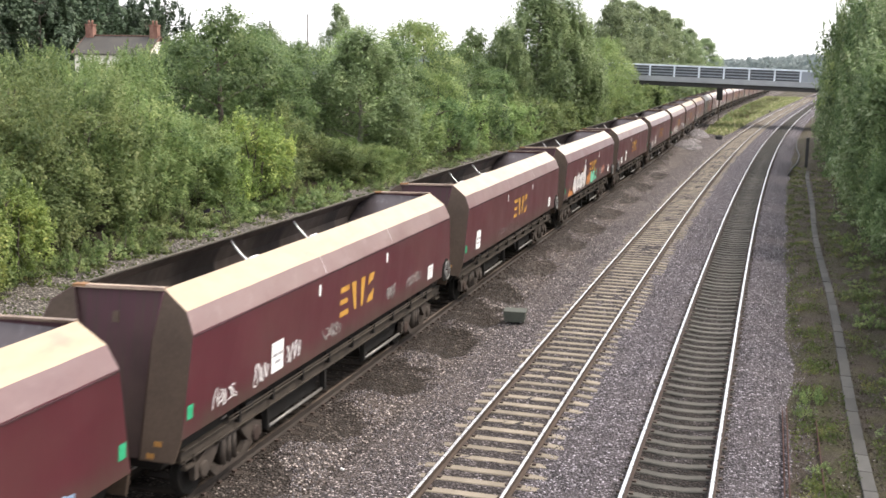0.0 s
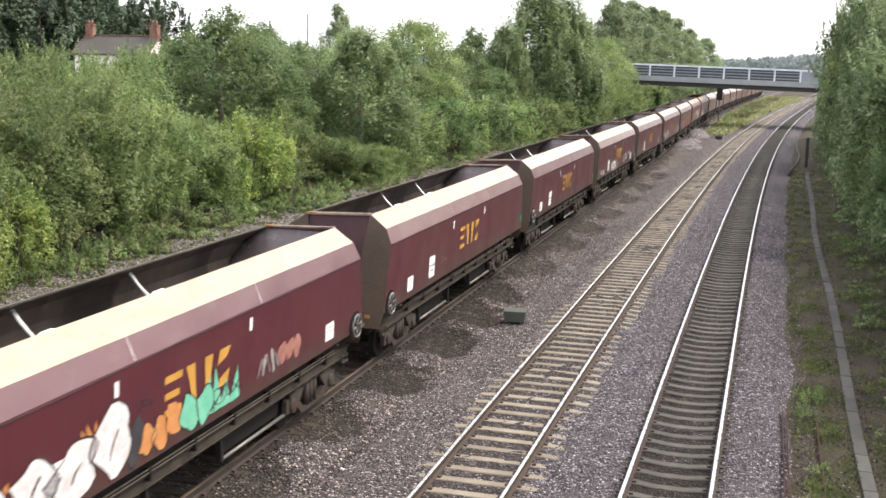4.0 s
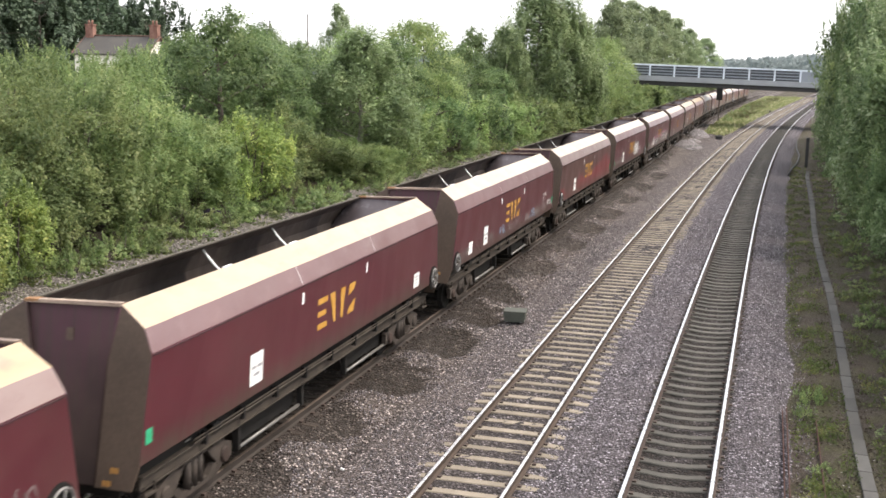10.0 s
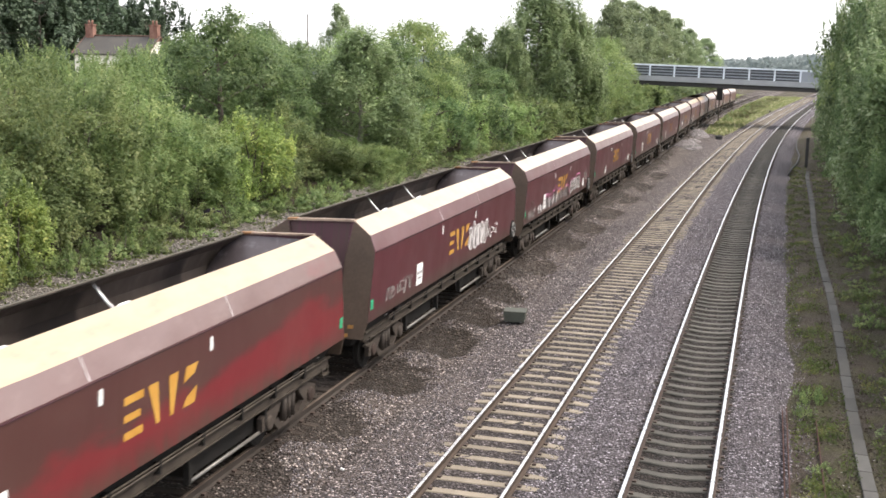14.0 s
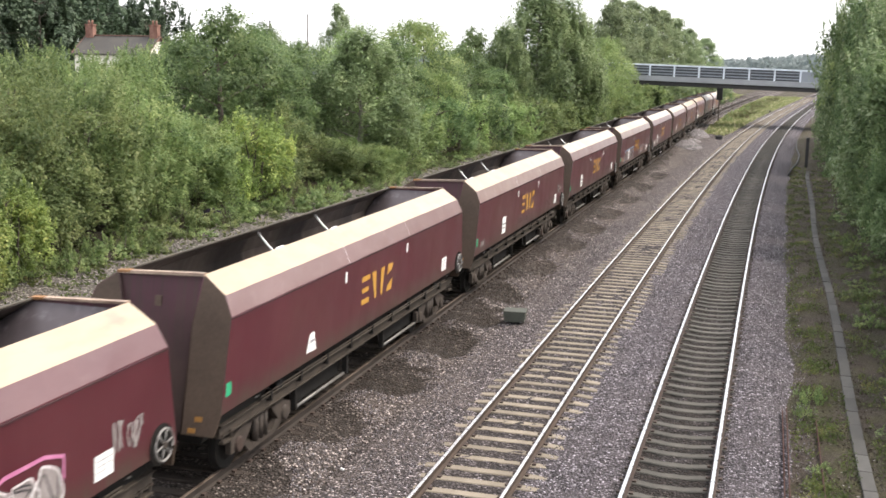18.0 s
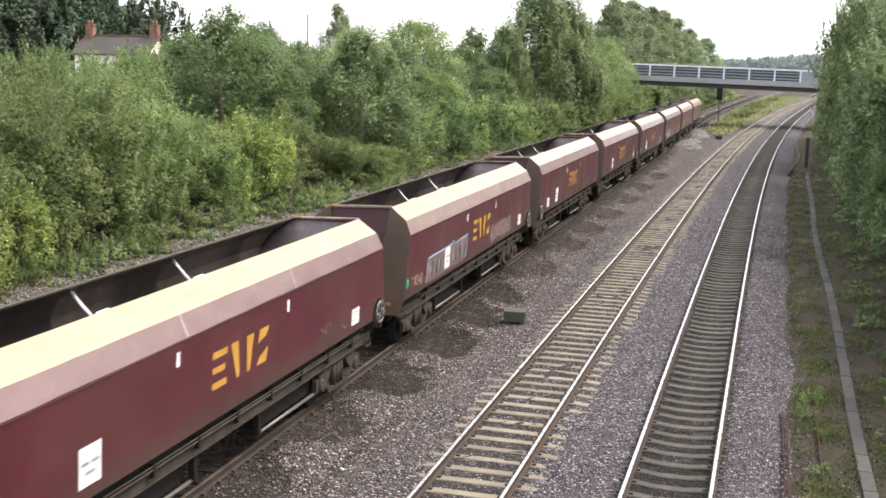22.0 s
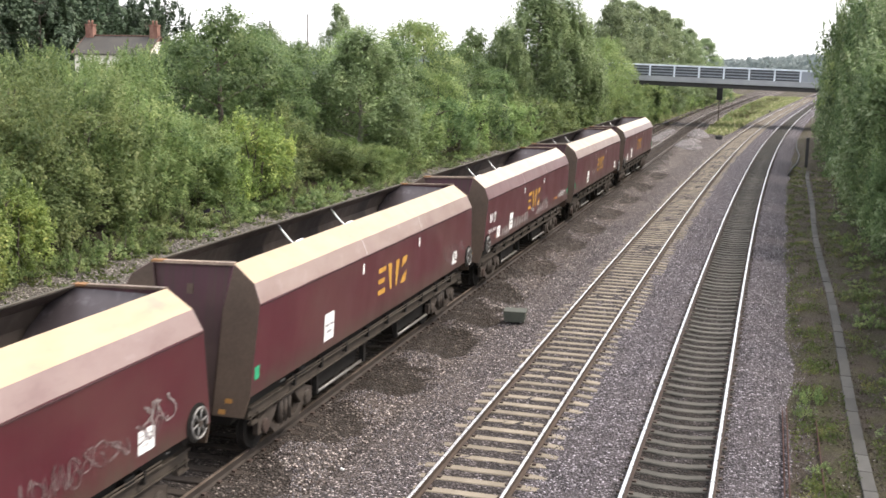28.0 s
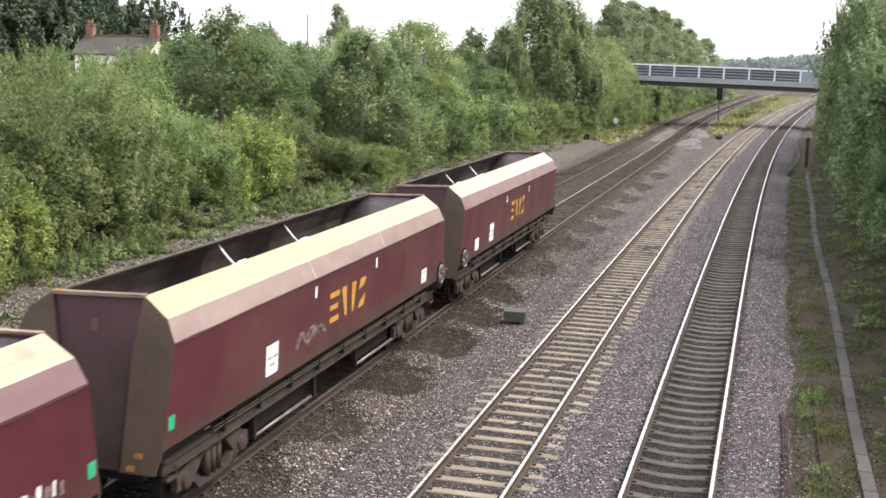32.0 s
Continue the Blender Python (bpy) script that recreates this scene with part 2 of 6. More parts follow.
M = {
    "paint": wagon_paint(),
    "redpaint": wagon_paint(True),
    "orangerust": plain("orange_rust", (0.13, 0.075, 0.042), (0.36, 0.19, 0.085), 9, 40, 0.8, 0, 0.2),
    "inside": lining("worn_steel_lining", (0.012, 0.010, 0.010), (0.125, 0.099, 0.082), (0.17, 0.145, 0.125), 0.2, True),
    "slope": lining("scoured_slope_steel", (0.026, 0.020, 0.019), (0.080, 0.066, 0.070), (0.17, 0.155, 0.165), 0.25),
    "rag": plain("dark_purple_sheet", (0.004, 0.0035, 0.005), (0.016, 0.012, 0.020), 3, 12, 0.9, 0, 0.1),
    "brownhead": plain("brown_rail_head", (0.085, 0.062, 0.047), (0.15, 0.115, 0.09), 3, 60, 0.55, 0.4, bump=0),
    "cleanstone": gravel("clean_pale_stone", [(0.05, (0.20, 0.18, 0.18)), (0.5, (0.33, 0.30, 0.30)), (1.0, (0.6, 0.56, 0.56))], (0.28, 0.25, 0.24), 12),
    "oilrail": plain("oily_rail", (0.026, 0.0195, 0.0155), (0.05, 0.039, 0.032), 3, 40, 0.7, 0, 0.35),
    "end": end_plate(),
    "wing": plain("brown_end_plate", (0.067, 0.046, 0.033), (0.112, 0.079, 0.057), 0.9, 18, 0.65, 0, 0.3),
    "rust": plain("bare_rusty_rim", (0.13, 0.085, 0.062), (0.36, 0.27, 0.20), 2.2, 24, 0.6, vary=0.4),
    "frame": plain("grimy_underframe", (0.026, 0.0205, 0.016), (0.066, 0.053, 0.041), 2.5, 35, 0.8, 0, 0.3),
    "pipe": plain("grimy_pipe", (0.044, 0.0344, 0.0264), (0.105, 0.086, 0.067), 2.5, 35, 0.7, 0, 0.3),
    "rim": plain("grey_brown_top_edge", (0.045, 0.042, 0.032), (0.11, 0.095, 0.075), 1.3, 14, 0.7, 0, 0.3),
    # Black steel, taken darker still: shade below the wagon is in the colour.
    "under": plain("shaded_black_underframe", (0.006, 0.0055, 0.005), (0.018, 0.0155, 0.013), 2.0, 30, 0.8, 0, 0.3),
    "bogie": plain("cast_bogie_steel", (0.0315, 0.0252, 0.021), (0.0665, 0.0525, 0.042), 4, 40, 0.75, 0, 0.3),
    "tube": plain("pale_tube", (0.11, 0.104, 0.095), (0.20, 0.19, 0.175), 3, 40, 0.4, 0.2),
    "stay": plain("polished_stay", (0.62, 0.62, 0.62), (0.8, 0.8, 0.8), 3, 40, 0.3, 0.2),
    "spokes": plain("worn_silver_paint", (0.11, 0.105, 0.10), (0.27, 0.26, 0.245), 5, 60, 0.5, 0.1),
    "yellow": plain("worn_yellow_paint", (0.42, 0.21, 0.035), (0.54, 0.30, 0.06), 2, 30, 0.5, bump=0),
    "white": plain("white_panel_paint", (0.72, 0.72, 0.70), (0.84, 0.84, 0.82), 2, 30, 0.5, bump=0),
    "grey": plain("grey_bar_paint", (0.22, 0.22, 0.23), (0.35, 0.35, 0.36), 2, 30, 0.6, bump=0),
    "green": plain("green_tag", (0.02, 0.30, 0.14), (0.04, 0.38, 0.20), 2, 30, 0.5, bump=0),
    "amber": plain("amber_reflector", (0.28, 0.13, 0.03), (0.4, 0.2, 0.05), 2, 30, 0.5, bump=0),
    "rail": plain("rusty_rail", (0.0298, 0.0187, 0.0148), (0.0527, 0.0356, 0.0284), 3, 40, 0.75, 0, 0.3),
    "oldrail": plain("red_rusty_rail", (0.0425, 0.0175, 0.013), (0.065, 0.03, 0.0225), 3, 40, 0.85, 0, 0.3),
    "polish": plain("polished_rail_head", (0.6, 0.6, 0.6), (0.75, 0.75, 0.75), 3, 60, 0.27, 1.0, bump=0),
    "worn": plain("worn_rail_head", (0.55, 0.53, 0.50), (0.70, 0.68, 0.65), 3, 60, 0.28, 1.0, bump=0),
    "brownrail": plain("brown_rusty_rail", (0.040, 0.028, 0.021), (0.072, 0.051, 0.038), 3, 40, 0.8, 0, 0.3),
    "dull": plain("dull_rail_head", (0.34, 0.30, 0.26), (0.45, 0.41, 0.37), 3, 60, 0.42, 0.9, bump=0),
    "concrete": plain("weathered_concrete", (0.172, 0.145, 0.110), (0.248, 0.214, 0.166), 2.5, 30, 0.9, 0, 0.3, 0.5, 0.004, 0.2),
    "sootcrete": plain("sooty_concrete", (0.050, 0.047, 0.040), (0.094, 0.088, 0.076), 2.5, 30, 0.9, 0, 0.3, 0.5, 0.004, 0.2),
    "timber": plain("oily_timber", (0.028, 0.021, 0.0168), (0.0595, 0.0462, 0.0364), 3, 40, 0.9, 0, 0.3, 0.6, 0.006, 0.25),
    "clip": plain("rusty_clip", (0.03, 0.0192, 0.0144), (0.06, 0.039, 0.03), 6, 60, 0.8),
    "trough": plain("trough_lid_concrete", (0.048, 0.0465, 0.043), (0.080, 0.077, 0.072), 3, 45, 0.9, 0, 0.3, 0.5, 0.004, 0.22),
    "cabinet": plain("grey_green_box", (0.046, 0.050, 0.038), (0.076, 0.082, 0.064), 3, 40, 0.7),
    "infill": plain("dark_infill_mesh", (0.05, 0.055, 0.0625), (0.075, 0.0825, 0.09), 0.6, 10, 0.6, 0.2),
    "fascia": plain("bridge_fascia", (0.26, 0.27, 0.28), (0.36, 0.37, 0.38), 0.5, 8, 0.8),
    "girder": plain("dark_girder", (0.02, 0.02, 0.021), (0.045, 0.043, 0.042), 0.5, 8, 0.7),
    "parapet": plain("galvanised_parapet", (0.24, 0.265, 0.295), (0.33, 0.355, 0.39), 0.6, 10, 0.5, 0.3),
    "toprail": plain("pale_top_rail", (0.62, 0.68, 0.74), (0.75, 0.8, 0.85), 0.6, 10, 0.4, 0.2),
    "brickdark": plain("dark_abutment", (0.06, 0.04, 0.035), (0.11, 0.075, 0.06), 0.8, 12, 0.9),
    "render": plain("white_render", (0.80, 0.76, 0.66), (0.88, 0.85, 0.77), 0.8, 12, 0.9),
    "slate": plain("slate_roof", (0.042, 0.038, 0.034), (0.080, 0.073, 0.064), 0.7, 9, 0.8),
    "chimney": plain("sooty_red_brick", (0.15, 0.065, 0.045), (0.30, 0.17, 0.13), 1.6, 7, 0.9),
    "ridge": plain("red_ridge_tile", (0.13, 0.075, 0.058), (0.19, 0.11, 0.085), 1.2, 12, 0.9),
    "black": plain("black_enamel", (0.012, 0.012, 0.012), (0.025, 0.025, 0.025), 2, 30, 0.6),
    "pole": plain("weathered_pole", (0.10, 0.085, 0.075), (0.17, 0.145, 0.125), 2, 30, 0.9),
    "bark": plain("bark", (0.06, 0.05, 0.04), (0.13, 0.11, 0.09), 3, 25, 0.95, 0, 0.2, 0.8, 0.02),
    "birchbark": plain("pale_bark", (0.22, 0.20, 0.17), (0.4, 0.37, 0.33), 3, 15, 0.9, 0, 0.2, 0.8, 0.02),
    "leaf_bush": leafy("bush_leaves", (0.0766, 0.1294, 0.0374), (0.1734, 0.2415, 0.0719), (0.3263, 0.3622, 0.1317)),
    "leaf_dark": leafy("dark_tree_leaves", (0.0432, 0.0812, 0.0265), (0.1186, 0.1895, 0.0578), (0.2050, 0.2707, 0.0964)),
    "leaf_light": leafy("light_tree_leaves", (0.0736, 0.1228, 0.0331), (0.2084, 0.3023, 0.0861), (0.3679, 0.4158, 0.1490)),
    "leaf_birch": leafy("weeping_birch_leaves", (0.0765, 0.1194, 0.0488), (0.1855, 0.2571, 0.1001), (0.3271, 0.3910, 0.1891)),
    "leaf_tall": leafy("grey_green_leaves", (0.0951, 0.1400, 0.0655), (0.2126, 0.2798, 0.1259), (0.3358, 0.4030, 0.2015)),
    # Yellowish leaves, their colour raised for sun on the left-hand bushes.
    "leaf_yellow": leafy("sunlit_yellowish_leaves", (0.085, 0.135, 0.028), (0.235, 0.325, 0.065), (0.46, 0.48, 0.11)),
    "leaf_willow": leafy("sallow_leaves", (0.0507, 0.0907, 0.0317), (0.1325, 0.1994, 0.0715), (0.2921, 0.3445, 0.1984)),
    # Darkened leaf colour: the wood's backlit shade is painted in.
    "leaf_wood": leafy("painted_shade_leaves", (0.0218, 0.0408, 0.0188), (0.0490, 0.0816, 0.0376), (0.0816, 0.1224, 0.0626), 0.15),
    "leaf_dry": leafy("dry_grass_leaves", (0.085, 0.115, 0.035), (0.22, 0.235, 0.085), (0.45, 0.40, 0.25)),
    # Distance haze is put into these leaves as pale blue-grey.
    "leaf_hazed": leafy("hazed_wood_leaves", (0.115, 0.150, 0.150), (0.175, 0.215, 0.210), (0.235, 0.275, 0.270)),
    "litter": leafy("dead_leaves", (0.03, 0.022, 0.016), (0.062, 0.048, 0.034), (0.14, 0.115, 0.085), 0.1),
    "grass": leafy("weed_leaves", (0.0413, 0.0675, 0.0135), (0.1063, 0.1463, 0.0338), (0.2244, 0.2138, 0.0675)),
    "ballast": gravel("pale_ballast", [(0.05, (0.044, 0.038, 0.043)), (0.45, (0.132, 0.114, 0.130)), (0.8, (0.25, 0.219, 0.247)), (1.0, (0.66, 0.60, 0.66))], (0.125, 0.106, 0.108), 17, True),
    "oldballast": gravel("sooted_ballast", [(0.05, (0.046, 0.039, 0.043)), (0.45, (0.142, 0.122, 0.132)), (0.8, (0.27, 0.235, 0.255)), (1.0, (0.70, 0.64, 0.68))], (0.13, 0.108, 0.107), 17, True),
    "cess": gravel("cess_rubble", [(0.0, (0.10, 0.085, 0.07)), (0.5, (0.19, 0.17, 0.145)), (1.0, (0.40, 0.36, 0.33))], (0.135, 0.118, 0.095), 12),
    "stone": pebbles(),
    "spray_white": plain("white_spray_paint", (0.5, 0.46, 0.45), (0.72, 0.70, 0.70), 5, 40, 0.6, bump=0),
    "spray_faint": plain("washed_out_spray_paint", (0.10, 0.055, 0.055), (0.21, 0.165, 0.16), 4, 30, 0.6, bump=0),
    "spray_rose": plain("faded_rose_spray_paint", (0.24, 0.085, 0.065), (0.36, 0.19, 0.15), 4, 30, 0.6, bump=0),
    "spray_brown": plain("dark_brown_spray_paint", (0.035, 0.022, 0.016), (0.07, 0.045, 0.032), 5, 40, 0.6, bump=0),
    "spray_tan": plain("tan_spray_paint", (0.34, 0.22, 0.14), (0.46, 0.33, 0.23), 5, 40, 0.6, bump=0),
    "spray_black": plain("black_spray_paint", (0.02, 0.018, 0.02), (0.05, 0.045, 0.05), 5, 40, 0.6, bump=0),
    "spray_grey": plain("grey_spray_paint", (0.20, 0.17, 0.16), (0.32, 0.29, 0.28), 3, 30, 0.6, bump=0),
    "spray_pink": plain("pink_spray_paint", (0.42, 0.13, 0.26), (0.55, 0.22, 0.36), 5, 40, 0.6, bump=0),
    "spray_orange": plain("orange_spray_paint", (0.42, 0.15, 0.045), (0.56, 0.26, 0.09), 5, 40, 0.6, bump=0),
    "spray_mint": plain("mint_spray_paint", (0.10, 0.38, 0.25), (0.18, 0.5, 0.34), 5, 40, 0.6, bump=0),
    "spray_blue": plain("pale_blue_spray_paint", (0.22, 0.34, 0.5), (0.34, 0.46, 0.62), 5, 40, 0.6, bump=0),
}


def ground_material():
    m, nt, p, vec = start("grass_and_earth", 0.95, 0, 0.2)
    a, b, c = grain(nt, vec, 1.1, 6.0, 0.65), grain(nt, vec, 16.0, 5.0, 0.75), grain(nt, vec, 0.25, 3.0)
    green = ramp(nt, b, [(0.3, (0.020, 0.023, 0.011)), (0.55, (0.058, 0.052, 0.029)), (0.75, (0.125, 0.108, 0.065))])
    earth = ramp(nt, b, [(0.3, (0.021, 0.0165, 0.013)), (0.55, (0.064, 0.051, 0.041)), (0.75, (0.14, 0.12, 0.105))])
    col = mixed(nt, rerange(nt, maths(nt, "ADD", a, maths(nt, "MULTIPLY", c, 0.5)), 0.68, 0.82), earth, green)
    v = nt.nodes.new("ShaderNodeTexVoronoi")
    v.inputs["Scale"].default_value = 9.0
    nt.links.new(vec, v.inputs["Vector"])
    sep = nt.nodes.new("ShaderNodeSeparateColor")
    nt.links.new(v.outputs["Color"], sep.inputs["Color"])
    speck = maths(nt, "MULTIPLY", rerange(nt, sep.outputs["Red"], 0.9, 0.91), rerange(nt, v.outputs["Distance"], 0.18, 0.3, 1.0, 0.0))
    col = mixed(nt, maths(nt, "MINIMUM", maths(nt, "MAXIMUM", speck, 0.0), 1.0), col, (0.26, 0.25, 0.24))
    nt.links.new(col, p.inputs["Base Color"])
    bumped(nt, p, b, 1.0, 0.08)
    return m


M["ground"] = ground_material()


# ---- plan: two curves that the tracks follow, arc by arc ----
KNOT_S = np.array([-60.0, 20, 60, 100, 150, 250])
BEND = {"slow": np.array([-1e-5, -1e-5, 3.7e-4, -5.5e-4, 6.2e-4, 9e-5]), "fast": np.array([1.3e-4, 1.3e-4, 4.2e-4, 4.7e-4, 4.0e-4, 2e-5])}
GRID_S = np.arange(-420.0, 900.0, 1.0)


def centre_line(k):
    kk = np.interp(GRID_S, np.concatenate([[-62], KNOT_S, [420, 500]]), np.concatenate([[0], k, [k[-1], 0]]))
    kk[GRID_S < -61] = 0
    th = np.concatenate([[0], np.cumsum((kk[1:] + kk[:-1]) / 2)])
    th -= np.interp(0, GRID_S, th)
    x = np.concatenate([[0], np.cumsum((np.sin(th[1:]) + np.sin(th[:-1])) / 2)])
    y = np.concatenate([[0], np.cumsum((np.cos(th[1:]) + np.cos(th[:-1])) / 2)])
    return x - np.interp(0, GRID_S, x), y - np.interp(0, GRID_S, y), th


LINE = {key: centre_line(k) for key, k in BEND.items()}
TRACKS = {"a": ("slow", -13.29), "b": ("slow", -9.89), "c": ("fast", -4.77), "d": ("fast", -1.32)}


def spot(line, s, lat):
    """Plan position and heading at s metres along the curve and lat metres to its right."""
    x, y, th = LINE[line]
    h = np.interp(s, GRID_S, th)
    return np.interp(s, GRID_S, x) + lat * np.cos(h), np.interp(s, GRID_S, y) - lat * np.sin(h), h


def on(line, s, lat, z=0.0, turn=0.0):
    """Pose on the curve: local x runs along it, local y to its left."""
    x, y, h = spot(line, s, lat)
    return pose(float(x), float(y), z, 0, 0, 90 - math.degrees(float(h)) + turn)


# ---- mesh helpers ----
def mesh_of(name, verts, faces, mats, idx=None, smooth=False):
    me = bpy.data.meshes.new(name)
    me.from_pydata([tuple(map(float, v)) for v in verts], [], [tuple(map(int, f)) for f in faces])
    for m in mats if isinstance(mats, (list, tuple)) else [mats]:
        me.materials.append(m)
    if idx is not None:
        me.polygons.foreach_set("material_index", np.asarray(idx, dtype=np.int32))
    if smooth:
        me.polygons.foreach_set("use_smooth", np.ones(len(me.polygons), dtype=bool))
    me.update()
    return me


def thing(name, label, category, m=None, group="", kind=""):
    ob = new(name)
    ob.empty_display_size = 0.2
    if m is not None:
        ob.matrix_world = m
    return tagged(ob, label, category, group, kind)


def part(name, data, material, parent, label=""):
    """Link a bmesh or a mesh as one mesh object under a thing or a part."""
    if isinstance(data, bmesh.types.BMesh):
        me = bpy.data.meshes.new(name)
        data.to_mesh(me)
        data.free()
        for m in material if isinstance(material, (list, tuple)) else [material]:
            me.materials.append(m)
    else:
        me = data
    ob = new(name, me)
    ob.parent = parent
    return tagged(ob, label)


def box(bm, x0, x1, y0, y1, z0, z1, bev=0.0, m=None, mi=0):
    r = bmesh.ops.create_cube(bm, size=1.0)
    vs = r["verts"]
    for v in vs:
        v.co = Vector(((x0 + x1) / 2 + v.co.x * (x1 - x0), (y0 + y1) / 2 + v.co.y * (y1 - y0), (z0 + z1) / 2 + v.co.z * (z1 - z0)))
        if m is not None:
            v.co = m @ v.co
    for f in {f for v in vs for f in v.link_faces}:
        f.material_index = mi
    if bev:
        bmesh.ops.bevel(bm, geom=list({e for v in vs for e in v.link_edges}), offset=bev, segments=1, affect="EDGES", clamp_overlap=True)
    return bm


def bx(x0, x1, y0, y1, z0, z1, bev=0.0):
    return box(bmesh.new(), x0, x1, y0, y1, z0, z1, bev)


def prism(bm, outline, axis, a, b):
    """A closed outline of pairs, pushed from a to b along an axis (0 x, 1 y, 2 z)."""
    def co(p, d):
        q = list(p)
        q.insert(axis, d)
        return q
    lo, hi = [bm.verts.new(co(p, a)) for p in outline], [bm.verts.new(co(p, b)) for p in outline]
    n = len(outline)
    fs = [bm.faces.new(lo[::-1]), bm.faces.new(hi)]
    for i in range(n):
        fs.append(bm.faces.new((lo[i], lo[(i + 1) % n], hi[(i + 1) % n], hi[i])))
    bmesh.ops.recalc_face_normals(bm, faces=fs)
    return bm


def rod(bm, pts, r, n=8, ends=True):
    """A round bar along a row of points; r may be one radius or one for each point."""
    pts = [Vector(p) for p in pts]
    rs = r if isinstance(r, (list, tuple)) else [r] * len(pts)
    rings = []
    for i, p in enumerate(pts):
        d = (pts[min(i + 1, len(pts) - 1)] - pts[max(i - 1, 0)]).normalized()
        u = d.cross(Vector((0.31, 0.17, 0.93)) if abs(d.z) < 0.9 else Vector((1, 0, 0))).normalized()
        w = d.cross(u)
        rings.append([bm.verts.new(p + (u * math.cos(2 * math.pi * k / n) + w * math.sin(2 * math.pi * k / n)) * rs[i]) for k in range(n)])
    fs = []
    for a, b in zip(rings, rings[1:]):
        for k in range(n):
            fs.append(bm.faces.new((a[k], a[(k + 1) % n], b[(k + 1) % n], b[k])))
    if ends:
        fs += [bm.faces.new(rings[0][::-1]), bm.faces.new(rings[-1])]
    for f in fs:
        f.smooth = len(f.verts) == 4
    return bm


def lathe_y(bm, profile, n=24):
    """Turn pairs (radius, y) about the local y axis."""
    rings = [[bm.verts.new((r * math.cos(2 * math.pi * k / n), y, r * math.sin(2 * math.pi * k / n))) for k in range(n)] for r, y in profile]
    for a, b in zip(rings, rings[1:]):
        for k in range(n):
            bm.faces.new((a[k], a[(k + 1) % n], b[(k + 1) % n], b[k]))
    bm.faces.new(rings[0])
    bm.faces.new(rings[-1][::-1])
    bmesh.ops.recalc_face_normals(bm, faces=bm.faces[:])
    return bm


# ---- ground: one sheet to the horizon, with a bank on either side of the railway ----
LAT_KNOT = np.array([-400, -80, -32, -25, -21.5, -18.5, -16.0, 0.45, 0.95, 1.30, 1.85, 3.2, 5.0, 9.0, 20, 60, 400])
LAT_Z = np.array([3.0, 2.6, 1.7, 1.3, 0.8, 0.15, -0.5, -0.5, -0.33, -0.255, -0.22, -0.2, -0.05, 0.9, 2.2, 2.6, 3.0])


def ground_z(x, y):
    x = np.asarray(x)
    left, right = x - np.interp(y, LINE["slow"][1], LINE["slow"][0]), x - np.interp(y, LINE["fast"][1], LINE["fast"][0])
    z = np.interp(np.where(left < -16, left, np.where(right > 0.45, right, -8.0)), LAT_KNOT, LAT_Z)
    far = np.clip((np.asarray(y) - 260) / 300, 0, 1)
    return z * (1 - far) - 0.5 * far


def gz(x, y):
    return float(ground_z(np.array([x]), np.array([y]))[0])


def build_ground():
    xs = np.concatenate([[-4000, -1500, -600, -300, -150, -90, -60, -45], np.arange(-36, -14, 0.5), np.arange(-14, 1, 3), np.arange(1, 26, 0.5),
                         [30, 40, 60, 100, 200, 500, 1500, 4000]])
    ys = np.concatenate([[-1500, -600, -300, -100, -40], np.arange(0, 130, 1.0), np.arange(130, 300, 4.0), [320, 380, 450, 600, 900, 1500, 4000]])
    gx, gy = np.meshgrid(xs, ys)
    z = ground_z(gx.ravel(), gy.ravel())
    rng = np.random.RandomState(3)
    lat = gx.ravel()
    z += np.where((np.abs(lat) < 60) & ((lat < -16.5) | (lat > 2.5)), rng.normal(0, 0.05, z.size), 0)
    n, m = len(ys), len(xs)
    i = np.arange((n - 1) * (m - 1))
    a = (i // (m - 1)) * m + i % (m - 1)
    me = mesh_of("ground", np.stack([gx.ravel(), gy.ravel(), z], 1), np.stack([a, a + 1, a + m + 1, a + m], 1), M["ground"], smooth=True)
    tagged(new("ground", me), "grass, weeds and bare earth beside the railway", "ground", kind="structure")


build_ground()

HEAPS = [(17.0, -8.6), (20.6, -8.5), (24.4, -8.2), (28.2, -8.0), (31.6, -8.05), (35.0, -8.1), (40.4, -8.05), (46.3, -7.9), (51.6, -7.7), (57.4, -7.5), (64.7, -7.35), (72, -7.3), (80, -7.3)]


